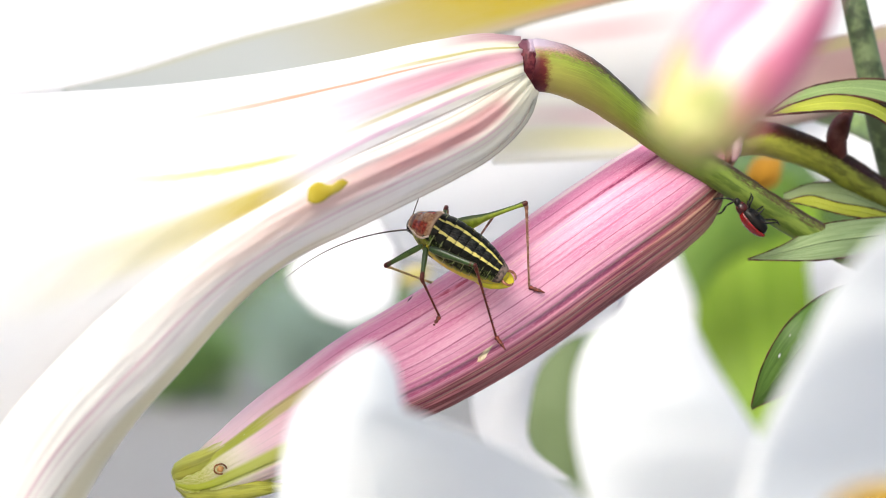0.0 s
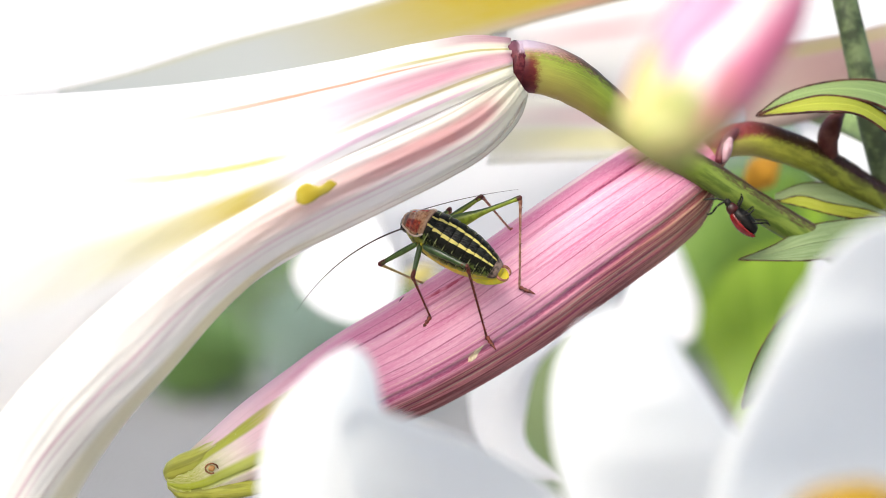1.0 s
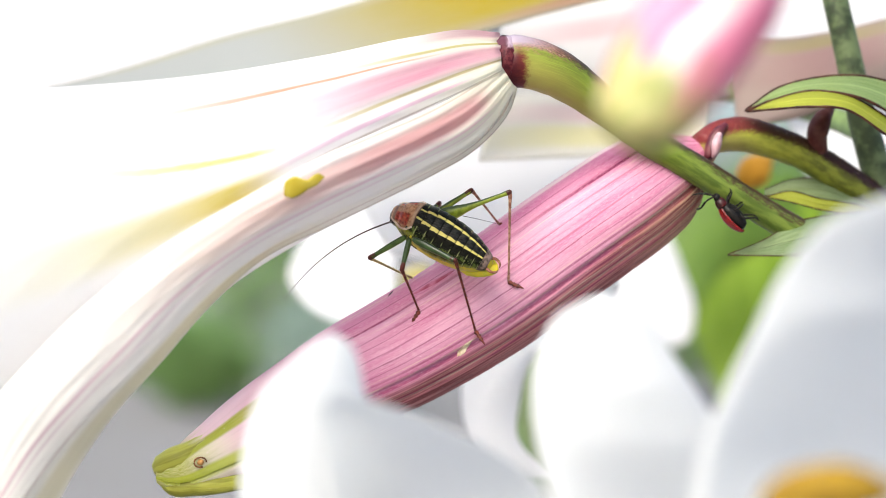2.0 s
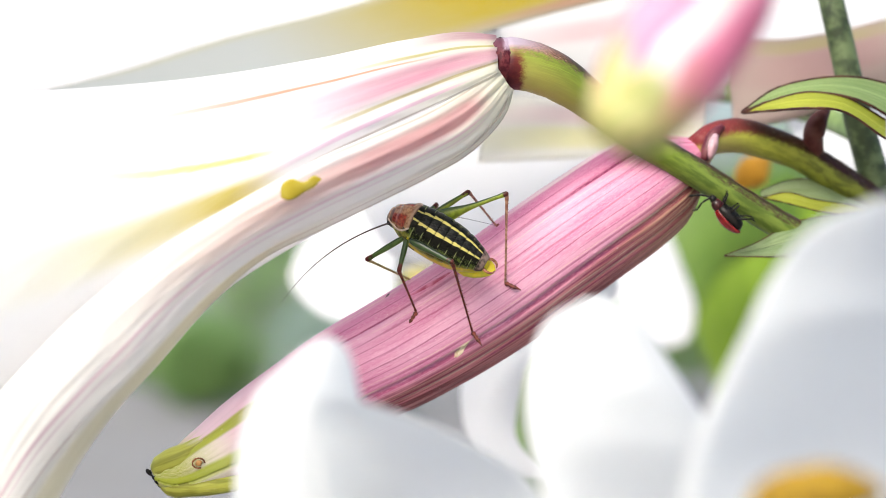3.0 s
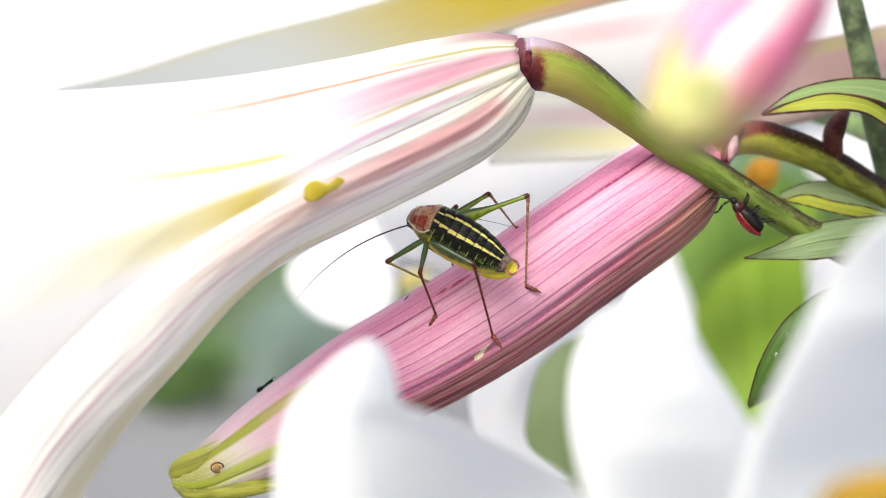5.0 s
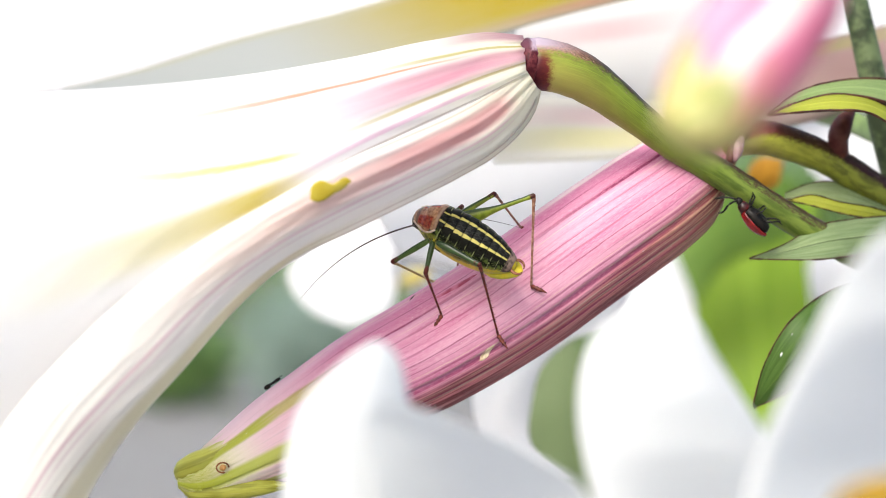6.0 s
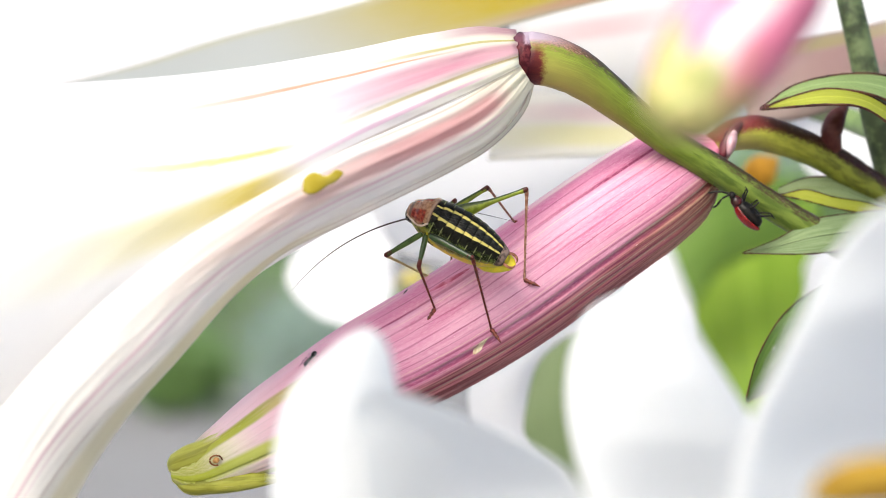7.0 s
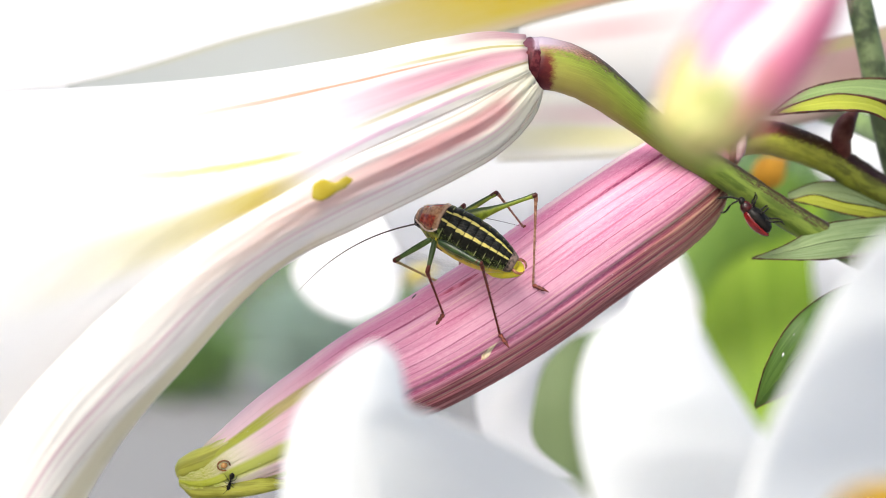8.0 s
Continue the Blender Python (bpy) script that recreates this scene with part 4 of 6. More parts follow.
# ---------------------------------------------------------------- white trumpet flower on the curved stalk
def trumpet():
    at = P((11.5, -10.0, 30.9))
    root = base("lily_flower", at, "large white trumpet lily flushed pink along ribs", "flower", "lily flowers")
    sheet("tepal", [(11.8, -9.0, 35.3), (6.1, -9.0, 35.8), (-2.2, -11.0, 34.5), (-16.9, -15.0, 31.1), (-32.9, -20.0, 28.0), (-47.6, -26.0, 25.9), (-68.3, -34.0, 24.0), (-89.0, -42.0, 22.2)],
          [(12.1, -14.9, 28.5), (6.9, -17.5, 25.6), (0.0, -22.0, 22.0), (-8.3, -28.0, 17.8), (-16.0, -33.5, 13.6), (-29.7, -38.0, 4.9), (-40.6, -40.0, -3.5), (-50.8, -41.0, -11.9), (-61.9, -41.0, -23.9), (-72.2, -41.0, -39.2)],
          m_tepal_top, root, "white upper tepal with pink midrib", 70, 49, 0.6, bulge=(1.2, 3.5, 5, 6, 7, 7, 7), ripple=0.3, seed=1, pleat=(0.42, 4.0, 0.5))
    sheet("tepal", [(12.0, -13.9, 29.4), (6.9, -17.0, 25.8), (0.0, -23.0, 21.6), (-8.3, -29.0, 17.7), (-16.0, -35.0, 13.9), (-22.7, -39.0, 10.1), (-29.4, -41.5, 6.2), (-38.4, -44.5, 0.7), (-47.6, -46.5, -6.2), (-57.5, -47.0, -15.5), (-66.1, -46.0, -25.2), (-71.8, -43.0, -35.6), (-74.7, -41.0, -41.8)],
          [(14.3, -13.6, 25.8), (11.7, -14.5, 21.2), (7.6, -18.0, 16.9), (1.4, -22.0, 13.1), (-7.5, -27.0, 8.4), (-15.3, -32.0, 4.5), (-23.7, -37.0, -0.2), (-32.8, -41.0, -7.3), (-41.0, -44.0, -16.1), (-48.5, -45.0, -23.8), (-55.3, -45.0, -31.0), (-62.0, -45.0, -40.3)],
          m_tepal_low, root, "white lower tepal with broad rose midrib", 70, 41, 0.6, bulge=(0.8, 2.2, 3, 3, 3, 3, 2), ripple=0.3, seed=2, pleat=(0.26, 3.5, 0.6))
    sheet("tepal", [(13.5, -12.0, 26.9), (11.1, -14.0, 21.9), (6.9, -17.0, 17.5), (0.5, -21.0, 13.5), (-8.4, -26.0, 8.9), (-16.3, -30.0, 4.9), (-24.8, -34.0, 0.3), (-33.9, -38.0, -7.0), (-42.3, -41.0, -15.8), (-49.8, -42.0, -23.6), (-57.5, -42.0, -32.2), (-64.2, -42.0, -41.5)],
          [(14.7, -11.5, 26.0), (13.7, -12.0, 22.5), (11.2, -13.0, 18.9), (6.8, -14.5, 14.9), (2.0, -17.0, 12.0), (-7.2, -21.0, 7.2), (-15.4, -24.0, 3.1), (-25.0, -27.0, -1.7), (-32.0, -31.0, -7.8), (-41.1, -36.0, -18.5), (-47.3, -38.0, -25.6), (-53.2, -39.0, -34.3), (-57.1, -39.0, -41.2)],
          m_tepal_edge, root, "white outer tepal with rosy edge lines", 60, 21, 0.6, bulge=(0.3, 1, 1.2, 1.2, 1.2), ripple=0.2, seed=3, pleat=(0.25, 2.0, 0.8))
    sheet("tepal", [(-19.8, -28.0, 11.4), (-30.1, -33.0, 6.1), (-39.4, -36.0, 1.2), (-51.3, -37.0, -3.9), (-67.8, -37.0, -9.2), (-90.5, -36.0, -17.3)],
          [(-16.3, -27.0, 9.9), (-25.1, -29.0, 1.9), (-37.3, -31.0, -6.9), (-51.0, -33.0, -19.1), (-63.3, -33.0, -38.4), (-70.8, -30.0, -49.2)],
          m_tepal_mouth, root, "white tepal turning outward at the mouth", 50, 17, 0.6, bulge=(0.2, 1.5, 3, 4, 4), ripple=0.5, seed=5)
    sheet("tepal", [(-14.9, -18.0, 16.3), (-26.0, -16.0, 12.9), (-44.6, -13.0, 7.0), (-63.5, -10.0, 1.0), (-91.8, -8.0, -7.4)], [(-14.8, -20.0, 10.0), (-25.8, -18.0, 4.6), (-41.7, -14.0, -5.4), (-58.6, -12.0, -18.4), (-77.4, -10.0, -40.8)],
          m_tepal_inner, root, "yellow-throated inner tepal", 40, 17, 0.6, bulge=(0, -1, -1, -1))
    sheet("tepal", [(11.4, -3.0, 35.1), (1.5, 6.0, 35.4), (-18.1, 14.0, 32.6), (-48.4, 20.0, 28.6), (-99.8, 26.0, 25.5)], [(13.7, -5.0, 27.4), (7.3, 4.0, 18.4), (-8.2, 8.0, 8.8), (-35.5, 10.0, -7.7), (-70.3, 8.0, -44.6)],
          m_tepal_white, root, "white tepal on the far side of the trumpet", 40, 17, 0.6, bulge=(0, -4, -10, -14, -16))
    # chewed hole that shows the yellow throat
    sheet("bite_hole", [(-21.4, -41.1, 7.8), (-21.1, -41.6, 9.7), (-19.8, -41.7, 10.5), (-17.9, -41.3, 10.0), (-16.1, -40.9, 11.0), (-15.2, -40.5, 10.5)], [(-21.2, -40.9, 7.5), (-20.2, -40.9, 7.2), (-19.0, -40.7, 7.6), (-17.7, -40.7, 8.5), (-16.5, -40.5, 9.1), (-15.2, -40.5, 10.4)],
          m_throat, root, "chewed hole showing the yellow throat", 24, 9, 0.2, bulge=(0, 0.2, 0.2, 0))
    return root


m_throat = plain_material("throat_yellow", (0.36, 0.28, 0.015), 0.6, second=(0.44, 0.36, 0.06), scale=200)
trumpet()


# ---------------------------------------------------------------- flowers behind
def back_flowers():
    r = base("lily_flower", P((46.6, 70.0, 47.1)), "white lily behind with yellow-green shaded tepal", "flower", "lily flowers")
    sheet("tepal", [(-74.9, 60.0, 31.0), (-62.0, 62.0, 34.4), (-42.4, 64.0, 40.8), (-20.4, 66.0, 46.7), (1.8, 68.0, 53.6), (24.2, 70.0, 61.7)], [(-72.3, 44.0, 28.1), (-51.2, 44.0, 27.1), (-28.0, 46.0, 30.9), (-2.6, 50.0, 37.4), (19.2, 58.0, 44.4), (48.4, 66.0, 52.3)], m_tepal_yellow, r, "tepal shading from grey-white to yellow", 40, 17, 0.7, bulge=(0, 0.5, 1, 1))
    sheet("tepal", [(-104.2, 95.0, 59.0), (-68.8, 95.0, 60.2), (-33.5, 95.0, 62.6), (1.9, 95.0, 67.3)], [(-102.1, 85.0, 29.0), (-67.4, 85.0, 32.4), (-32.8, 85.0, 37.1), (13.4, 85.0, 44.0)], m_tepal_white, r, "broad white tepal", 40, 13, 0.7, bulge=(0, 5, 8, 6))
    tube("flower_stalk", [(44.7, 74.0, 56.5) + (2.4,), (52.8, 66.0, 61.1) + (2.4,), (62.8, 50.0, 60.1) + (2.3,), (71.1, 34.0, 56.9) + (2.0,)], m_green_stalk, r, "green stalk", 20, 12)
    r = base("lily_flower", P((55.5, 100.0, 34.6)), "white lily with a faint pink rib behind the stalk", "flower", "lily flowers")
    sheet("tepal", [(4.4, 112.0, 51.3), (20.2, 112.0, 54.4), (38.5, 112.0, 58.6), (62.7, 110.0, 63.3)], [(4.2, 94.0, 28.3), (19.5, 94.0, 29.5), (37.2, 94.0, 29.5), (60.9, 96.0, 32.0)], m_tepal_far, r, "", 30, 13, 0.7, bulge=(0, 4, 5, 2))
    sheet("tepal", [(11.2, 92.0, 31.2), (23.0, 92.0, 31.7), (35.8, 92.0, 30.6), (55.9, 93.0, 31.8)], [(8.7, 81.0, 17.3), (22.4, 81.0, 17.9), (36.3, 82.0, 18.5), (54.9, 84.0, 20.9)], m_tepal_peach, r, "pink and yellow tinted tepal", 30, 13, 0.7, bulge=(0, 3, 4, 2))
    sheet("tepal", [(-24.4, 156.4, 20.0), (-3.2, 154.3, 23.7), (23.1, 151.0, 27.7), (56.5, 144.6, 31.3)], [(-11.3, 130.7, -1.2), (5.8, 128.6, -4.9), (27.2, 127.5, -1.2), (57.4, 129.6, 14.0)], m_tepal_white, r, "", 30, 13, 0.7, bulge=(0, -3, -4, -2))
    sheet("tepal", [(57.7, 70.0, 42.6), (68.6, 68.0, 41.3), (77.6, 68.0, 42.5), (95.8, 70.0, 47.1)], [(59.5, 66.0, 23.4), (70.3, 64.0, 25.0), (79.1, 64.0, 27.7), (95.0, 66.0, 32.3)], m_tepal_blush, r, "brownish pink tepal", 30, 13, 0.7, bulge=(0, 3, 4, 2))
    tube("flower_stalk", [(54.4, 101.0, 34.7) + (2.4,), (65.7, 96.0, 32.0) + (2.4,), (75.5, 76.0, 27.3) + (2.3,), (79.4, 34.0, 20.8) + (2.0,)], m_green_stalk, r, "green stalk", 20, 12)
    r = base("lily_flower", P((-25.5, 342.0, 3.6)), "white lily tepals past the pink bud", "flower", "lily flowers")
    sheet("tepal", [(-40.3, 376.0, 15.0), (-47.9, 350.0, -0.7), (-49.7, 340.0, -7.8), (-45.2, 325.0, -15.4), (-37.1, 315.0, -20.9), (-30.1, 311.0, -22.9)], [(-12.8, 376.0, 15.0), (-15.0, 350.0, 2.0), (-16.6, 340.0, -5.1), (-15.6, 328.0, -12.3), (-17.8, 318.0, -18.3), (-29.1, 311.0, -23.4)], m_tepal_white, r, "", 34, 15, 0.7, bulge=(0, 4, 4, 2, 0))
    sheet("tepal", [(54.9, 392.0, 9.6), (52.6, 372.0, -5.3), (53.0, 352.0, -17.7), (56.3, 336.0, -27.9), (64.1, 336.0, -31.7)], [(71.3, 392.0, 9.6), (75.6, 372.0, -5.3), (78.4, 352.0, -21.3), (74.0, 340.0, -29.8), (65.9, 336.0, -31.7)], m_tepal_white, r, "", 30, 15, 0.7, bulge=(0, 4, 4, 2, 0))
    sheet("tepal", [(7.1, 132.0, -15.1), (6.0, 122.0, -24.7), (5.1, 112.0, -34.0), (7.9, 102.0, -42.9), (13.7, 96.0, -49.3)], [(41.3, 132.0, -7.5), (36.6, 128.0, -16.8), (26.9, 122.0, -19.8), (20.2, 117.0, -25.7), (17.7, 112.0, -34.0), (17.7, 102.0, -41.7), (25.5, 96.0, -48.3)], m_tepal_white, r, "", 30, 15, 0.7, bulge=(0, 4, 4, 2, 0))
    sheet("tepal", [(116.6, 370.0, -5.3), (120.3, 370.0, 0.1), (125.7, 370.0, 2.0), (142.2, 370.0, 3.9)], [(118.4, 370.0, -21.8), (125.7, 370.0, -21.8), (133.1, 370.0, -18.2), (149.7, 370.0, -10.8)], m_tepal_white, r, "", 20, 9, 0.7, bulge=(0.0, 165.6, 2.8))
    sheet("tepal", [(125.7, 370.0, 35.0), (131.3, 370.0, 44.2), (142.2, 370.0, 47.9), (160.6, 370.0, 49.7)], [(127.5, 370.0, 20.3), (135.0, 370.0, 16.7), (145.9, 370.0, 18.5), (160.6, 370.0, 22.1)], m_tepal_white, r, "", 20, 9, 0.7, bulge=(0.0, 165.6, 2.8))
    tube("flower_stalk", [(-34.0, 388.0, 0.0, 2.4), (-4.3, 372.0, -26.0, 2.6), (22.0, 350.0, -60.0, 3.0), (24.0, 350.0, -140.0, 3.4), (22.0, 350.0, -450.0, 4.0), (20.0, 350.0, -1000.0, 5.0)], m_green_stalk, r, "green stalk", 40, 12)
    w = base("lily_flower", P((123.3, 205.0, 46.2)), "pale white lily past the tall stem", "flower", "lily flowers")
    sheet("tepal", [(56.6, 200.0, 80.1), (76.8, 202.0, 83.3), (100.1, 204.0, 85.0), (135.1, 206.0, 86.7)], [(59.0, 196.0, 39.9), (77.7, 198.0, 35.7), (99.4, 200.0, 34.4), (134.6, 204.0, 36.1)], m_tepal_white, w, "", 24, 13, 0.7, bulge=(0, 6, 8, 4))
    sheet("tepal", [(86.3, 208.0, 39.2), (96.4, 208.0, 40.7), (109.4, 208.0, 42.1), (135.5, 208.0, 43.6)], [(91.5, 204.0, 20.3), (100.1, 204.0, 13.1), (111.6, 204.0, 10.2), (135.1, 206.0, 8.8)], m_tepal_white, w, "", 24, 13, 0.7, bulge=(0, 5, 6, 3))
    tube("flower_stalk", [(132.6, 208.0, 46.5) + (2.4,), (136.4, 212.0, 6.0) + (2.6,), (140.2, 216.0, -82.0) + (3.0,), (150, 216, -1000, 4.5)], m_green_stalk, w, "green stalk", 24, 12)
    a = base("anther", P((72.1, 140.0, 18.1)), "orange lily anther below the maroon stalk", "anther", "anthers")
    tube("pollen_sac", [(67.9, 140.0, 13.5) + (0.6,), (70.2, 140.0, 15.8) + (3.2,), (72.8, 140.0, 18.1) + (3.6,), (75.6, 140.0, 20.2) + (0.6,)], m_orange, a, "", 16, 12)
    a = base("anther", P((-9.0, 346.0, -7.1)), "yellow lily anther past the striped cricket", "anther", "anthers")
    tube("pollen_sac", [(-15.4, 346.0, -11.9, 0.7), (-13.2, 346.0, -10.6, 2.1), (-9.0, 346.0, -8.8, 2.3), (-5.2, 346.0, -7.1, 0.7)], m_yellow_dull, a, "", 16, 12)
    tube("filament", [(-9.0, 346.5, -8.7, 0.7), (-0.7, 349.0, -13.0, 0.7), (6.0, 351.0, -34.0, 0.9)], m_tepal_white, a, "white filament", 12, 8)


m_tepal_peach = petal_material("peach_tepal", (0.86, 0.84, 0.78), [(0.3, 0.2, -0.2, 1.2, (0.84, 0.66, 0.66), 0.7), (0.66, 0.24, -0.2, 1.2, (0.80, 0.76, 0.42), 0.75)], vein=0.06)
back_flowers()


# ---------------------------------------------------------------- blurred things before the bud
def front_flower():
    r = base("lily_flower", P((49.4, -110.0, -38.6)), "out-of-focus white lily flower close to the camera", "flower", "lily flowers")
    sheet("tepal", [(-19.2, -130.0, -35.9), (-18.9, -130.0, -22.4), (-17.1, -130.0, -17.0), (-13.9, -130.0, -13.7), (-11.1, -130.0, -11.3), (-9.1, -130.0, -10.2)], [(0.4, -122.0, -37.0), (-3.7, -125.0, -22.9), (-5.3, -127.0, -16.8), (-6.0, -128.0, -13.2), (-7.0, -129.0, -11.2), (-8.6, -130.0, -10.2)], m_tepal_front, r, "", 36, 17, 0.7, bulge=(2, 3, 3, 2, 0))
    sheet("tepal", [(-8.5, -133.0, -35.5), (-9.7, -135.0, -23.3), (-10.2, -136.0, -19.1), (-9.5, -137.0, -17.2), (-7.3, -137.0, -16.4)], [(19.3, -126.0, -36.5), (14.2, -130.0, -26.4), (9.0, -132.0, -22.9), (1.0, -135.0, -19.2), (-6.8, -137.0, -16.4)], m_tepal_front, r, "tepal folded along its middle", 36, 21, 0.7, bulge=(-8, -7, -4, -2, 0), ripple=0.2, seed=8)
    sheet("tepal", [(19.0, -130.0, -35.9), (15.0, -130.0, -25.0), (14.0, -130.0, -17.9), (14.7, -130.0, -12.2), (16.7, -130.0, -8.3), (21.0, -130.0, -5.9)], [(40.3, -125.0, -36.6), (36.1, -127.0, -21.7), (32.9, -128.0, -16.5), (29.8, -129.0, -11.8), (27.1, -130.0, -7.5), (22.9, -130.0, -5.8)], m_tepal_front, r, "", 36, 19, 0.7, bulge=(-3, -1, 2, 3, 1, 0), ripple=0.15, seed=9)
    sheet("tepal", [(29.2, -153.0, -32.9), (30.7, -156.0, -20.9), (32.6, -158.0, -15.8), (35.5, -160.0, -9.3), (38.7, -162.0, -2.4), (42.8, -164.0, 2.4), (49.2, -164.0, 5.1)], [(78.2, -132.0, -35.7), (72.7, -138.0, -20.5), (68.0, -142.0, -13.5), (63.9, -146.0, -7.2), (58.9, -154.0, 0.1), (54.6, -160.0, 4.1), (50.1, -164.0, 5.1)], m_tepal_front, r, "", 36, 19, 0.7, bulge=(-1, 0, 2, 4, 2, 0), ripple=0.2, seed=10)
    tube("flower_stalk", [(38.6, -128.0, -34.9) + (2.5,), (41.4, -118.0, -47.6) + (2.6,), (60, -90, -300, 3.2), (70, -60, -1000, 4.5)], m_main_stem, r, "green stalk", 30, 12)
    a = base("anther", P((48.3, -128.0, -29.7)), "golden yellow lily anther close to the camera", "anther", "anthers")
    tube("pollen_sac", [(32.7, -190.0, -23.7, 0.6), (34.6, -190.0, -22.6, 1.8), (37.3, -190.0, -22.0, 2.3), (40.8, -190.0, -21.8, 2.3), (44.8, -190.0, -22.1, 0.7)], m_gold, a, "", 24, 16, bumps=0.06)
    tube("filament", [(41.0, -189.0, -22.1, 0.8), (56.0, -165.0, -32.0, 0.9), (52.0, -135.0, -40.0, 1.0), (41.0, -120.0, -46.0, 1.1)], m_tepal_white, a, "white filament", 16, 8)
    b = base("lily_bud", P((46.4, -120.0, 37.4)), "out-of-focus pink lily bud with yellow-green tip", "flower bud")
    q = [(21.5, -172.0, 10.0, 0.43), (21.8, -172.0, 10.4, 1.95), (22.2, -172.0, 11.2, 3.26), (23.0, -171.0, 12.4, 4.31), (24.2, -170.0, 14.1, 5.09), (25.7, -169.0, 16.2, 5.61), (27.5, -168.0, 18.6, 5.91), (30.0, -166.0, 22.1, 6.02), (32.8, -163.0, 26.1, 5.76), (35.6, -159.0, 29.9, 4.02), (37.2, -156.0, 32.1, 2.09)]
    tube("stalk", [(36.8, -156.0, 31.7) + (2.2,), (46.5, -120.0, 52.0) + (2.4,), (61.3, -30.0, 67.9) + (2.4,), (69.9, 29.0, 57.1) + (2.0,)], m_stem, b, "green stalk", 30, 14, True)
    ring = tube_points(q, 50, 60) * MM + np.array([0, 0, 1.0])
    for k in range(3):
        j0 = 20 * k + 16
        cols = [(j0 + j) % 60 for j in range(23)]
        part_pts = ring[:, cols].copy()
        c = ring.mean(1, keepdims=True)
        lift = np.array([1.0 + 0.03 * math.sin(math.pi * j / 22) - 0.012 * (j < 2) for j in range(23)])[None, :, None]
        part_pts = c + (part_pts - c) * lift
        local_part("tepal", grid_mesh("tepal", part_pts, lambda u, v: (u, (j0 + 22 * v) / 60), False, b.matrix_world.translation), m_bud_front, b)


def front_bud_material():
    """Three tepals round the bud (v): pink midribs, white towards the cream seams; yellow-green runs up the midribs from the tip."""
    g = Graph("front_bud_skin")
    uv, u, v = g.uv()
    s = g.noise(uv, 1.0, (2.5, 14, 1), 4)
    w = g.math("SUBTRACT", s, 0.5)
    p = g.math("ADD", g.math("MULTIPLY", g.math("SUBTRACT", v, 0.325), 3.0), g.math("ADD", 0.5, g.math("MULTIPLY", w, 0.16)))
    d = g.math("DIVIDE", g.math("ABSOLUTE", g.math("SUBTRACT", g.math("FRACT", g.math("ADD", p, 3.0)), 0.5)), 3.0)
    pink = g.mix(g.ramp(g.noise(uv, 1.0, (1.5, 30, 1), 3), 0.40, 0.62), (0.62, 0.14, 0.25), (0.72, 0.30, 0.40))
    col = g.mix(g.ramp(d, 0.056, 0.026), pink, (0.74, 0.60, 0.65))
    col = g.mix(g.math("MULTIPLY", g.ramp(d, 0.020, 0.006), 0.5), col, (0.72, 0.62, 0.34))
    reach = g.math("SUBTRACT", g.math("ADD", u, g.math("MULTIPLY", w, 0.62)), g.ramp(d, 0.09, 0.166, 0.0, 0.07))
    lime = g.ramp(reach, 0.29, 0.13)
    col = g.mix(g.math("MULTIPLY", lime, 0.92), col, g.mix(g.ramp(s, 0.42, 0.58), (0.29, 0.35, 0.07), (0.49, 0.45, 0.17)))
    return g.finish(col, 0.5, s, 0.2, 0.0004, 0.12)


m_bud_front = front_bud_material()
front_flower()


# ---------------------------------------------------------------- bush cricket
def turned(at, x, z):
    """A pose at a point (mm) with local x along x and local z as near z as can be."""
    x = Vector(x).normalized()
    z = Vector(z)
    z = (z - x * z.dot(x)).normalized()
    y = z.cross(x)
    m = Matrix((x, y, z)).transposed().to_4x4()
    m.translation = P(at)
    return m


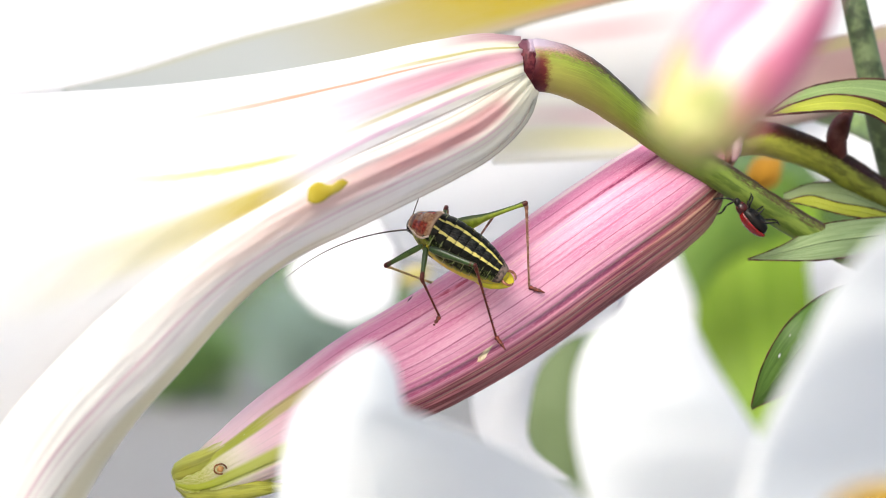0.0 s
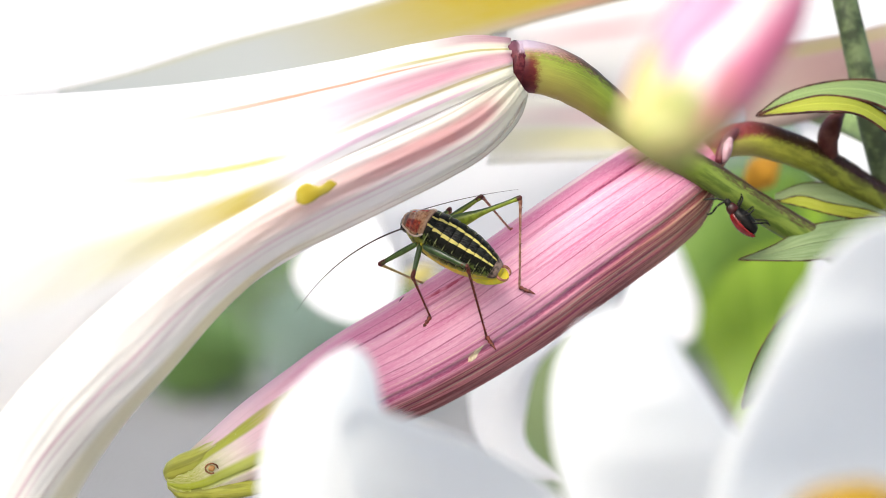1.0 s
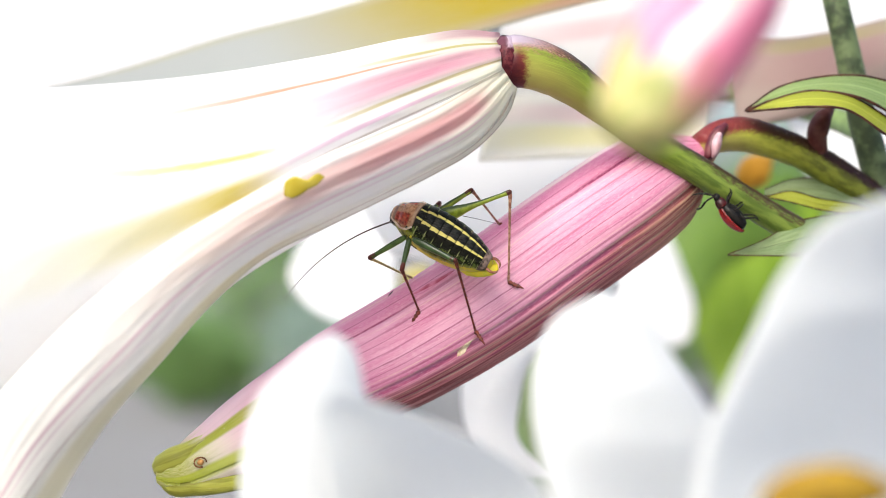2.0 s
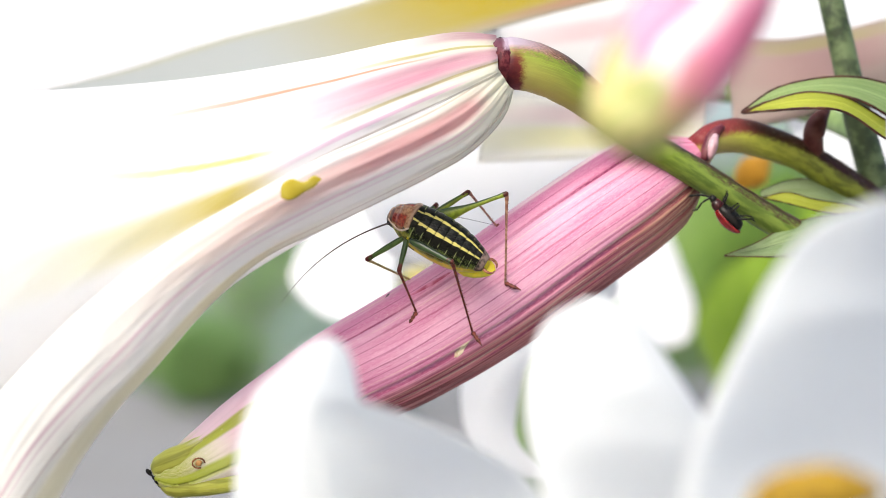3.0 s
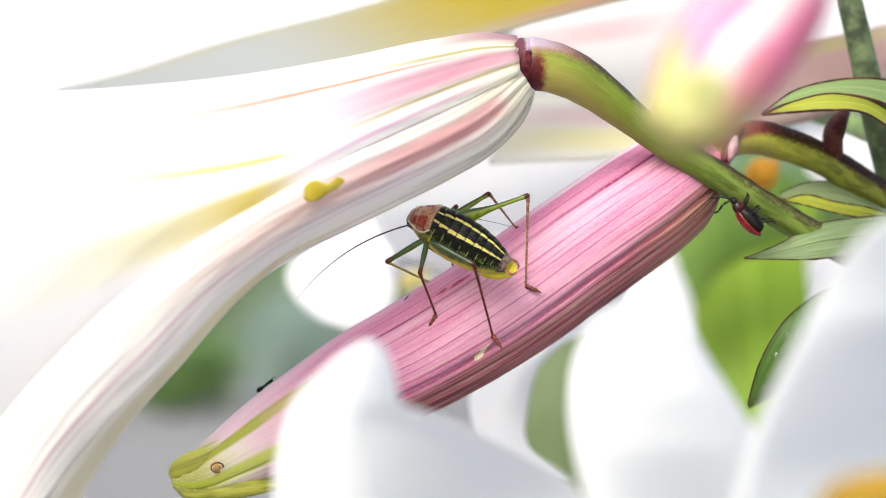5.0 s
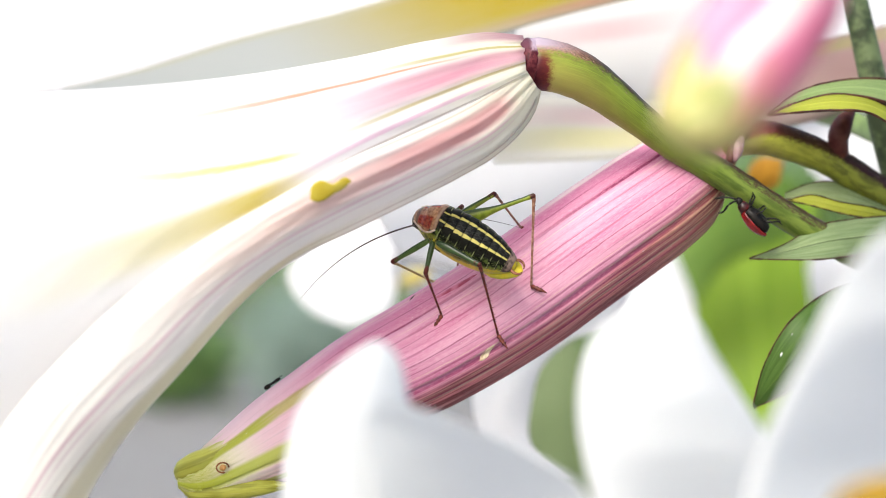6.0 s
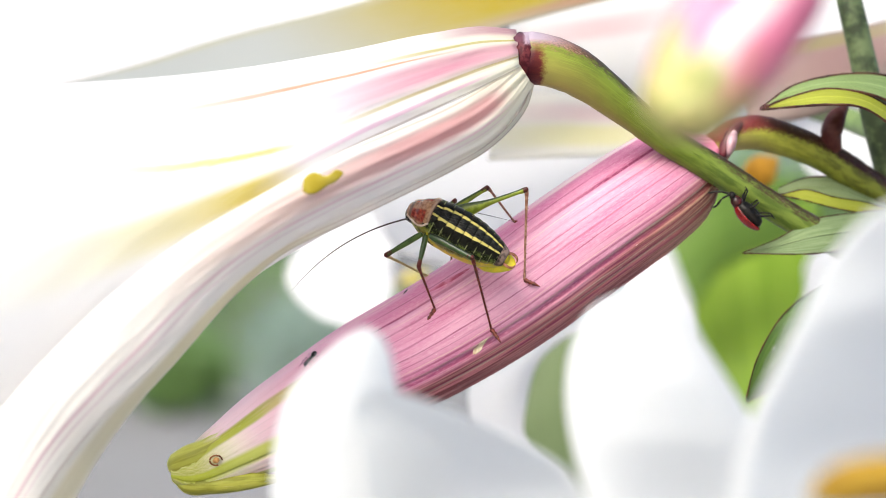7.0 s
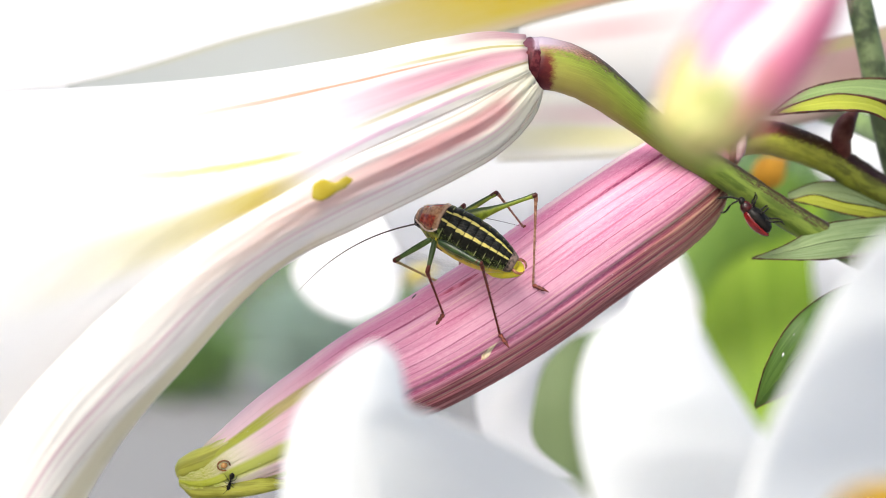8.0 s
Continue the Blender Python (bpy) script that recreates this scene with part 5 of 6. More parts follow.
def tergite_material():
    """Black and olive back plates with two scalloped yellow bands, grey streaks along the spine and pale rear edges on the flanks."""
    g = Graph("back_plates")
    uv, u, v = g.uv()
    n = g.noise(g.local(), 1500.0)
    n2 = g.noise(g.local(), 4200.0)
    ang = g.math("ABSOLUTE", g.math("MULTIPLY", g.math("SUBTRACT", v, 0.5), 208.0))
    lines = g.noise(uv, 1.0, (1.6, 95, 1), 3)
    col = g.mix(g.ramp(lines, 0.50, 0.60), (0.005, 0.005, 0.004), (0.032, 0.032, 0.028))
    fl = g.mix(g.ramp(n, 0.48, 0.60), (0.006, 0.009, 0.003), (0.075, 0.10, 0.022))
    col = g.mix(g.ramp(ang, 50, 64), col, fl)
    col = g.mix(g.math("MULTIPLY", g.ramp(ang, 84, 100), 0.6), col, (0.34, 0.34, 0.05))
    black = g.math("MULTIPLY", g.ramp(ang, 25, 29), g.ramp(ang, 58, 46))
    col = g.mix(g.math("MULTIPLY", black, 0.85), col, (0.006, 0.006, 0.004))
    half = g.math("SUBTRACT", 6.6, g.math("MULTIPLY", u, 2.6))
    band = g.math("SUBTRACT", half, g.math("ABSOLUTE", g.math("SUBTRACT", ang, g.math("ADD", 21.0, g.math("MULTIPLY", g.math("SUBTRACT", n, 0.5), 7.0)))))
    yellow = g.mix(n2, (0.56, 0.48, 0.15), (0.40, 0.34, 0.08))
    col = g.mix(g.ramp(band, 0.0, 0.9), col, yellow)
    seam = g.ramp(g.math("MINIMUM", u, g.math("SUBTRACT", 1.0, u)), 0.08, 0.03)
    col = g.mix(g.math("MULTIPLY", seam, 0.85), col, (0.008, 0.007, 0.005))
    pale = g.math("MULTIPLY", g.math("MULTIPLY", g.ramp(g.math("ABSOLUTE", g.math("SUBTRACT", u, 0.86)), 0.06, 0.02), g.ramp(ang, 36, 50)), g.ramp(n, 0.36, 0.52))
    col = g.mix(g.math("MULTIPLY", pale, 0.55), col, (0.40, 0.42, 0.18))
    dots = g.math("MULTIPLY", g.ramp(n2, 0.60, 0.66), g.ramp(ang, 44, 56))
    col = g.mix(g.math("MULTIPLY", dots, 0.3), col, (0.42, 0.45, 0.18))
    return g.finish(col, g.ramp(n, 0.3, 0.7, 0.26, 0.42), n2, 0.3, 0.0001, 0.0, spec=0.09)


def pronotum_material():
    """Tan saddle with a dark red patch on each side and a paler hind edge."""
    g = Graph("neck_shield")
    uv, u, v = g.uv()
    n = g.noise(g.local(), 900.0)
    n2 = g.noise(g.local(), 2200.0)
    ang = g.math("ABSOLUTE", g.math("MULTIPLY", g.math("SUBTRACT", v, 0.5), 108.0))
    col = g.mix(g.ramp(n2, 0.35, 0.68), (0.37, 0.20, 0.10), (0.20, 0.085, 0.04))
    patch = g.math("MULTIPLY", g.ramp(g.math("ABSOLUTE", g.math("SUBTRACT", ang, 30)), 19, 12), g.ramp(g.math("ABSOLUTE", g.math("SUBTRACT", u, 0.46)), 0.34, 0.24))
    col = g.mix(g.math("MULTIPLY", patch, g.ramp(n, 0.34, 0.52, 0.8, 1)), col, g.mix(g.ramp(n2, 0.42, 0.6), (0.30, 0.030, 0.012), (0.13, 0.010, 0.006)))
    col = g.mix(g.math("MULTIPLY", g.ramp(g.math("ABSOLUTE", g.math("SUBTRACT", u, 0.14)), 0.07, 0.03), 0.7), col, (0.07, 0.03, 0.015))
    col = g.mix(g.math("MULTIPLY", g.ramp(u, 0.82, 0.92), 0.5), col, (0.44, 0.30, 0.20))
    col = g.mix(g.math("MULTIPLY", g.ramp(u, 0.95, 0.99), 0.7), col, (0.05, 0.02, 0.015))
    return g.finish(col, 0.24, n2, 0.2, 0.0001, spec=0.3)


def leg_material(name, side, ridge, under):
    """A thigh: side colour, darker ridge along the top, paler below."""
    g = Graph(name)
    uv, u, v = g.uv()
    n = g.noise(g.local(), 700.0)
    n2 = g.noise(g.local(), 3000.0)
    w = g.math("ADD", g.math("ABSOLUTE", g.math("SUBTRACT", v, 0.5)), g.math("MULTIPLY", g.math("SUBTRACT", n, 0.5), 0.10))
    col = g.mix(g.ramp(n, 0.40, 0.62), side, tuple(0.62 * c for c in side))
    col = g.mix(g.ramp(w, 0.17, 0.09), col, ridge)
    col = g.mix(g.ramp(w, 0.33, 0.42), col, under)
    col = g.mix(g.ramp(n2, 0.60, 0.70, 0, 0.5), col, ridge)
    return g.finish(col, 0.3, n2, 0.3, 0.0001, spec=0.35)


m_tergite, m_shield = tergite_material(), pronotum_material()
m_shield_rim = plain_material("shield_rim", (0.62, 0.52, 0.43), 0.4, second=(0.45, 0.30, 0.22), scale=1800)

# body frame: x to the head, z out of the back
C_AT = (3.95, -12.0, 0.65)
C_X = Vector((-0.868, 0.03, 0.495))
C_Z = Vector((0.20, -0.91, 0.36))
C_M = turned(C_AT, C_X, C_Z)
C_INV = C_M.inverted()


def body_radius(x):
    xs = (-7.9, -7.2, -6.0, -3.6, -1.0, 2.0, 5.0, 7.2, 9.0, 10.4, 11.2)
    rs = (0.5, 1.2, 1.9, 2.9, 3.5, 3.75, 3.65, 3.3, 2.8, 2.0, 0.9)
    return float(np.interp(x, xs, rs))


def arc_plate(name, x0, x1, half, lift0, lift1, nx=7, na=33, tuck=0.0, shape=None):
    """A back plate: an arc of the body from x0 to x1, half degrees to each side, standing proud at its rear end."""
    pts = np.zeros((nx, 2 * na, 3))
    for i in range(nx):
        u = i / (nx - 1)
        x = x0 + (x1 - x0) * u
        r = (shape(x) if shape else body_radius(x)) + lift0 + (lift1 - lift0) * u + 0.10 * math.sin(math.pi * u)
        for j in range(na):
            f = math.radians(-half + 2 * half * j / (na - 1))
            rr = r - tuck * abs(f) ** 3
            pts[i, j] = (x, rr * math.sin(f), rr * math.cos(f))
            pts[i, 2 * na - 1 - j] = (x, (rr - 0.12) * math.sin(f), (rr - 0.12) * math.cos(f))
    return grid_mesh(name, pts * MM, lambda u, w: (u, min(1, w * 2 * na / (na - 1)) if w * 2 * na <= na - 1 else max(0, (2 * na - 1 - w * 2 * na) / (na - 1))), True, None, True)


def leg_mesh(name, length, profile, seg=10, spines=(), bend=0.0):
    """A leg piece along local +x from its joint; profile rows are (share of length, radius y, radius z); spines are (share, length)."""
    rings = []
    for f in np.linspace(0, 1, 22):
        ry = float(np.interp(f, [p[0] for p in profile], [p[1] for p in profile]))
        rz = float(np.interp(f, [p[0] for p in profile], [p[2] for p in profile]))
        rings.append((f * length, ry, rz, bend * math.sin(math.pi * f)))
    me = blob_mesh(name, rings, seg)
    if spines:
        bm = bmesh.new()
        bm.from_mesh(me)
        lay = bm.loops.layers.uv.active
        for f, ln, side in spines:
            x = f * length
            z0 = bend * math.sin(math.pi * f)
            r0 = float(np.interp(f, [p[0] for p in profile], [p[2] for p in profile])) * 0.7
            d = Vector((0.55, 0.5 * side, 0.75)).normalized() if side else Vector((0.5, 0, -0.86))
            o = Vector((x, 0, z0)) + d * r0
            v = [bm.verts.new((o + k) * MM) for k in (Vector((0.07, 0, 0)), Vector((-0.07, 0.06, 0)), Vector((-0.07, -0.06, 0)), d * ln)]
            for t in ((0, 1, 3), (1, 2, 3), (2, 0, 3)):
                bm.faces.new([v[k] for k in t])
        bm.to_mesh(me)
        bm.free()
    return me


FAR_FEMUR = ((0, 0.5, 0.6), (0.1, 0.95, 1.2), (0.24, 1.0, 1.38), (0.36, 0.85, 1.15), (0.48, 0.6, 0.75), (0.60, 0.42, 0.50), (0.75, 0.36, 0.41), (0.9, 0.33, 0.38), (0.96, 0.42, 0.48), (1, 0.3, 0.34))
HIND_FEMUR = ((0, 0.35, 0.4), (0.08, 0.5, 0.6), (0.25, 0.55, 0.72), (0.45, 0.48, 0.6), (0.7, 0.40, 0.48), (0.9, 0.36, 0.42), (0.96, 0.46, 0.52), (1, 0.3, 0.34))
FEMUR = ((0, 0.3, 0.35), (0.1, 0.46, 0.52), (0.4, 0.48, 0.53), (0.85, 0.35, 0.37), (0.94, 0.43, 0.46), (1, 0.28, 0.3))
TIBIA = ((0, 0.23, 0.26), (0.04, 0.34, 0.38), (0.1, 0.23, 0.25), (0.5, 0.185, 0.195), (0.92, 0.18, 0.18), (0.97, 0.25, 0.25), (1, 0.18, 0.18))
SPINES = [(0.10 + 0.05 * k, 0.5, (-1) ** k) for k in range(17)]

# name, hip, knee and foot (mm), femur shape, materials
LEGS = {
    "hind_near": ((-2.3, -16.5, 1.1), (4.6, -19.0, -2.4), tuple(bud_point(0.501, -18.5, 0.18)[0]), HIND_FEMUR, "m_leggreen_shaded", "m_legred"),
    "hind_far": ((-0.4, -9.0, 3.9), (13.5, -11.0, 8.9), tuple(bud_point(0.581, 3.5, 0.18)[0]), FAR_FEMUR, "m_leggreen_lit", "m_legtan"),
    "middle_near": ((-2.9, -13.0, 1.5), (-4.2, -14.0, -3.9), tuple(bud_point(0.443, 26, 0.18)[0]), FEMUR, "m_leggreen", "m_legred"),
    "middle_far": ((0.7, -7.0, 5.2), (7.2, -6.0, 9.3), tuple(bud_point(0.634, 65.5, 0.18)[0]), FEMUR, "m_leggreen_lit", "m_legtan"),
    "front_near": ((-3.6, -13.0, 1.5), (-9.6, -11.0, -2.0), tuple(bud_point(0.476, 84, 0.18)[0]), FEMUR, "m_leggreen", "m_legpale"),
    "front_far": ((-0.8, -7.0, 4.9), (1.8, -3.0, 7.2), tuple(bud_point(0.53, 118, 0.18)[0]), FEMUR, "m_leggreen_lit", "m_legtan"),
}
m_leggreen = leg_material("leg_green", (0.07, 0.12, 0.022), (0.03, 0.055, 0.012), (0.24, 0.28, 0.06))
# leg green copied twice: shaded for the near hind thigh, lit for far legs
m_leggreen_shaded = leg_material("leg_green_shaded", (0.035, 0.07, 0.02), (0.012, 0.024, 0.008), (0.14, 0.18, 0.03))
m_leggreen_lit = leg_material("leg_green_lit", (0.24, 0.30, 0.025), (0.035, 0.06, 0.01), (0.42, 0.42, 0.05))
m_legpale = plain_material("leg_pale", (0.50, 0.42, 0.16), 0.4, second=(0.36, 0.28, 0.08), scale=900)
LEG_MATS = {"m_leggreen": m_leggreen, "m_leggreen_shaded": m_leggreen_shaded, "m_leggreen_lit": m_leggreen_lit, "m_legred": m_legred, "m_legtan": m_legtan, "m_legpale": m_legpale}
CRICKET = {}


def cricket():
    root = base("bush_cricket", None, "black and yellow striped bush cricket standing on pink bud", "insect", m=C_M)
    CRICKET["root"] = root
    body = local_part("abdomen", blob_mesh("abdomen", [(x, body_radius(x) * 0.97, body_radius(x) * 1.15, -0.62 - 0.35 * math.exp(-((x + 3.0) / 3.5) ** 2)) for x in np.linspace(-7.6, 6.4, 26)], 28), m_belly, root, None, "glossy yellow belly")
    CRICKET["body"] = body
    edges = [7.6, 5.9, 4.2, 2.6, 1.0, -0.6, -2.1, -3.5, -4.7, -5.7]
    for i in range(9):
        local_part("tergite", arc_plate("tergite", edges[i] + 0.12, edges[i + 1] - 0.1, (66, 82, 95)[i] if i < 3 else 104 - 3.2 * i, 0.02, 0.16, tuck=0.02), m_tergite, body, None, "black back plate with yellow bands" if i == 0 else "")
    local_part("tail_plate", arc_plate("tail_plate", -5.6, -7.0, 85, 0.02, 0.1), m_tail, body, None, "greyish tail plate")
    local_part("subgenital_plate", blob_mesh("subgenital_plate", [(-8.9, 0.3, 0.2, -0.6), (-8.4, 1.1, 0.6, -0.8), (-7.4, 1.8, 1.05, -1.3), (-6.2, 2.35, 1.35, -1.9), (-4.8, 2.65, 1.5, -2.4), (-3.4, 2.45, 1.4, -2.6), (-2.0, 1.7, 1.0, -2.7)], 18), m_belly, body)
    for sgn in (1, -1):
        q = tube_points([(-6.8, 0.9 * sgn, 0.35, 0.28), (-7.5, 1.2 * sgn, 0.5, 0.26), (-8.3, 1.1 * sgn, 0.45, 0.22), (-8.75, 0.6 * sgn, 0.35, 0.16), (-8.8, 0.25 * sgn, 0.3, 0.07)], 18, 8)
        local_part("cercus", grid_mesh("cercus", q * MM, lambda u, v: (u, v), True, None, True), m_brown, body, None, "curved reddish brown cercus")

    # neck shield: a rounded saddle that bends down towards the head
    sx = (6.8, 7.5, 8.2, 9.0, 9.8, 10.5, 10.9)

    def saddle(x, f):
        ry = float(np.interp(x, sx, (2.95, 2.85, 2.65, 2.4, 2.1, 1.75, 1.4)))
        top = float(np.interp(x, sx, (3.75, 3.95, 3.7, 3.0, 1.9, 0.7, -0.1)))
        zc = float(np.interp(x, sx, (1.0, 0.7, 0.25, -0.2, -0.6, -0.95, -1.05)))
        groove = math.exp(-((x - 9.6) / 0.28) ** 2)
        ry, top = ry - 0.16 * groove, top - 0.30 * groove + 0.12 * math.exp(-((x - 7.3) / 0.3) ** 2)
        c = math.cos(f)
        return np.array((x + 0.25 * math.cos(2 * f), ry * math.sin(f), zc + (top - zc) * c))

    def half(x):
        return math.radians(float(np.interp(x, sx, (50, 68, 79, 80, 74, 66, 58))))
    na, xs = 41, np.linspace(10.9, 6.8, 37)
    pts = np.zeros((37, 2 * na, 3))
    for i, x in enumerate(xs):
        for j in range(na):
            f = half(x) * (2 * j / (na - 1) - 1)
            pts[i, j] = saddle(x, f)
            pts[i, 2 * na - 1 - j] = saddle(x, f) * np.array((1, 0.94, 0.94)) - np.array((0, 0, 0.06))
    me = grid_mesh("pronotum", pts * MM, lambda u, w: (u, min(1, w * 2 * na / (na - 1)) if w * 2 * na <= na - 1 else max(0, (2 * na - 1 - w * 2 * na) / (na - 1))), True, None, True)
    local_part("pronotum", me, m_shield, body, None, "tan saddle-shaped neck shield with dark red patches")
    for sgn in (1, -1):
        rim = [(*(saddle(x, half(x) * sgn) * np.array((1, 1.05, 1.0))), 0.17) for x in np.linspace(10.8, 6.9, 9)]
        local_part("shield_rim", grid_mesh("shield_rim", tube_points(rim, 30, 6, (1, 0.2, 0.1)) * MM, lambda u, v: (u, v), True, None, True), m_shield_rim, body, None, "pale raised rim")
    local_part("head", blob_mesh("head", [(8.0, 1.4, 1.5, -1.6), (9.2, 1.7, 1.8, -1.7), (10.0, 1.65, 1.8, -1.8), (10.7, 1.25, 1.5, -1.9), (11.1, 0.75, 1.0, -1.9), (11.25, 0.2, 0.2, -1.9)], 22), m_headmat, body, None, "dark brown and olive head")
    local_part("thorax", blob_mesh("thorax", [(3.0, 2.2, 1.6, -1.8), (4.5, 3.55, 2.2, -1.4), (6.0, 3.45, 2.5, -1.2), (7.4, 3.0, 2.5, -1.1), (8.8, 2.2, 2.2, -1.2), (10.0, 1.4, 1.5, -1.5)], 18), m_thorax, body, None, "yellowish olive chest")
    for sgn in (1, -1):
        eye = blob_mesh("eye", [(-0.42, 0.05, 0.05, 0), (-0.3, 0.38, 0.38, 0), (0, 0.52, 0.52, 0), (0.3, 0.38, 0.38, 0), (0.42, 0.05, 0.05, 0)], 14)
        local_part("eye", eye, m_black, body, Matrix.Translation(Vector((10.3, 1.5 * sgn, -1.2)) * MM), "shiny black eye")
    for name, (hip, knee, foot, shape, mf, mt) in LEGS.items():
        h, k, f = (Vector(v) for v in (hip, knee, foot))
        lf, lt = (k - h).length, (f - k).length
        fem = local_part("femur", leg_mesh("femur", lf, shape), LEG_MATS[mf], root)
        tip = local_part("knee", blob_mesh("knee", [(lf - 1.3, 0.34, 0.38, 0), (lf - 0.45, 0.40, 0.46, 0), (lf + 0.05, 0.38, 0.44, 0), (lf + 0.28, 0.18, 0.18, 0)], 12), m_knee, fem, None, "dark red knee")
        tib = local_part("tibia", leg_mesh("tibia", lt, TIBIA, 8, SPINES if "hind" in name else [(0.25 + 0.14 * i, 0.32, (-1) ** i) for i in range(5)]), LEG_MATS[mt], root)
        d = TARSUS_DIR[name]
        rings = [(0, 0.2, 0.2, 0), (0.25, 0.28, 0.22, 0), (0.6, 0.16, 0.14, 0), (0.8, 0.27, 0.22, 0), (1.15, 0.15, 0.13, 0), (1.35, 0.25, 0.2, 0), (1.75, 0.12, 0.12, 0.03), (2.1, 0.09, 0.09, -0.06), (2.3, 0.03, 0.03, -0.18)]
        tar = local_part("tarsus", blob_mesh("tarsus", [(1.25 * x, 1.6 * ry, 1.6 * rz, z) for x, ry, rz, z in rings], 8), m_legred if mt != "m_legpale" else m_legpale, tib)
        CRICKET[name] = (fem, tib, tar, h, k, f, lf, lt, Vector(d))
    for name, a in ANTENNAE.items():
        q = []
        ln, sag = a["length"], a["sag"]
        for u in np.linspace(0, 1, 26):
            q.append((u * ln, 0, sag * 4 * u * (1 - u), (0.115 * (1 - u) + 0.035) * (1.0 if name == "near" else 0.65)))
        ob = local_part("antenna", grid_mesh("antenna", tube_points(q, 40, 6) * MM, lambda u, v: (u, v), True, None, True), m_antenna, root, None, "long thin dark antenna")
        CRICKET[name] = ob
    return root


m_tail = plain_material("tail_grey", (0.03, 0.026, 0.022), 0.35, second=(0.22, 0.15, 0.12), scale=1700, spec=0.15)
m_knee = plain_material("knee_dark_red", (0.11, 0.02, 0.014), 0.35, second=(0.04, 0.012, 0.008), scale=900, spec=0.22)
m_headmat = plain_material("head_brown", (0.06, 0.045, 0.018), 0.32, second=(0.02, 0.018, 0.008), scale=800, spec=0.25)
m_thorax = plain_material("chest_olive", (0.05, 0.055, 0.012), 0.4, second=(0.38, 0.35, 0.07), scale=1300, spec=0.2)
m_antenna = plain_material("antenna_dark", (0.11, 0.085, 0.075), 0.4, second=(0.05, 0.035, 0.03), scale=500)
TARSUS_DIR = {"hind_near": (0.5, -0.35, -0.7), "hind_far": (0.9, -0.15, -0.38), "middle_near": (-0.5, -0.25, -0.8), "middle_far": (0.8, 0.1, -0.2), "front_near": (0.6, 0.3, -0.5), "front_far": (0.3, 0.5, -0.5)}
# antenna roots (mm in the body frame) and where they point, time by time (world directions)
ANTENNAE = {
    "near": dict(root=(10.2, 1.8, -0.8), length=22.0, sag=1.9, rows=(
        (0.0, (-217, 0, -87)), (0.1, (-180, 120, -45)), (0.2, (-75, 215, -6)), (0.3, (-70, 218, -4)), (0.4, (-72, 218, -4)), (0.5, (-110, 190, -30)), (0.6, (-172, 130, -86)), (0.7, (-182, 70, -120)), (0.8, (-182, 30, -136)), (1.0, (-178, 0, -138)),
        (1.5, (-188, 0, -136)), (3.0, (-182, 0, -134)), (3.5, (-192, 0, -138)), (5.5, (-198, 0, -128)), (6.5, (-199, 0, -127)), (8.0, (-197, 0, -112)))),
    "far": dict(root=(11.0, -0.8, -1.4), length=19.0, sag=0.5, rows=(
        (0.0, (80, 20, 180)), (0.2, (95, 20, 165)), (0.4, (100, 20, 160)), (0.5, (150, 15, 95)), (0.6, (168, 10, 62)), (0.8, (172, 10, 46)), (1.0, (174, 10, 40)), (1.2, (170, 60, 0)), (1.4, (160, 70, -24)), (3.5, (160, 70, -24)), (8.0, (160, 70, -24)))),
}
cricket()


# ---------------------------------------------------------------- red lily beetle under the stalk
m_neck_red = plain_material("neck_dark_red", (0.10, 0.007, 0.006), 0.3, second=(0.012, 0.006, 0.006), scale=420, spec=0.3)


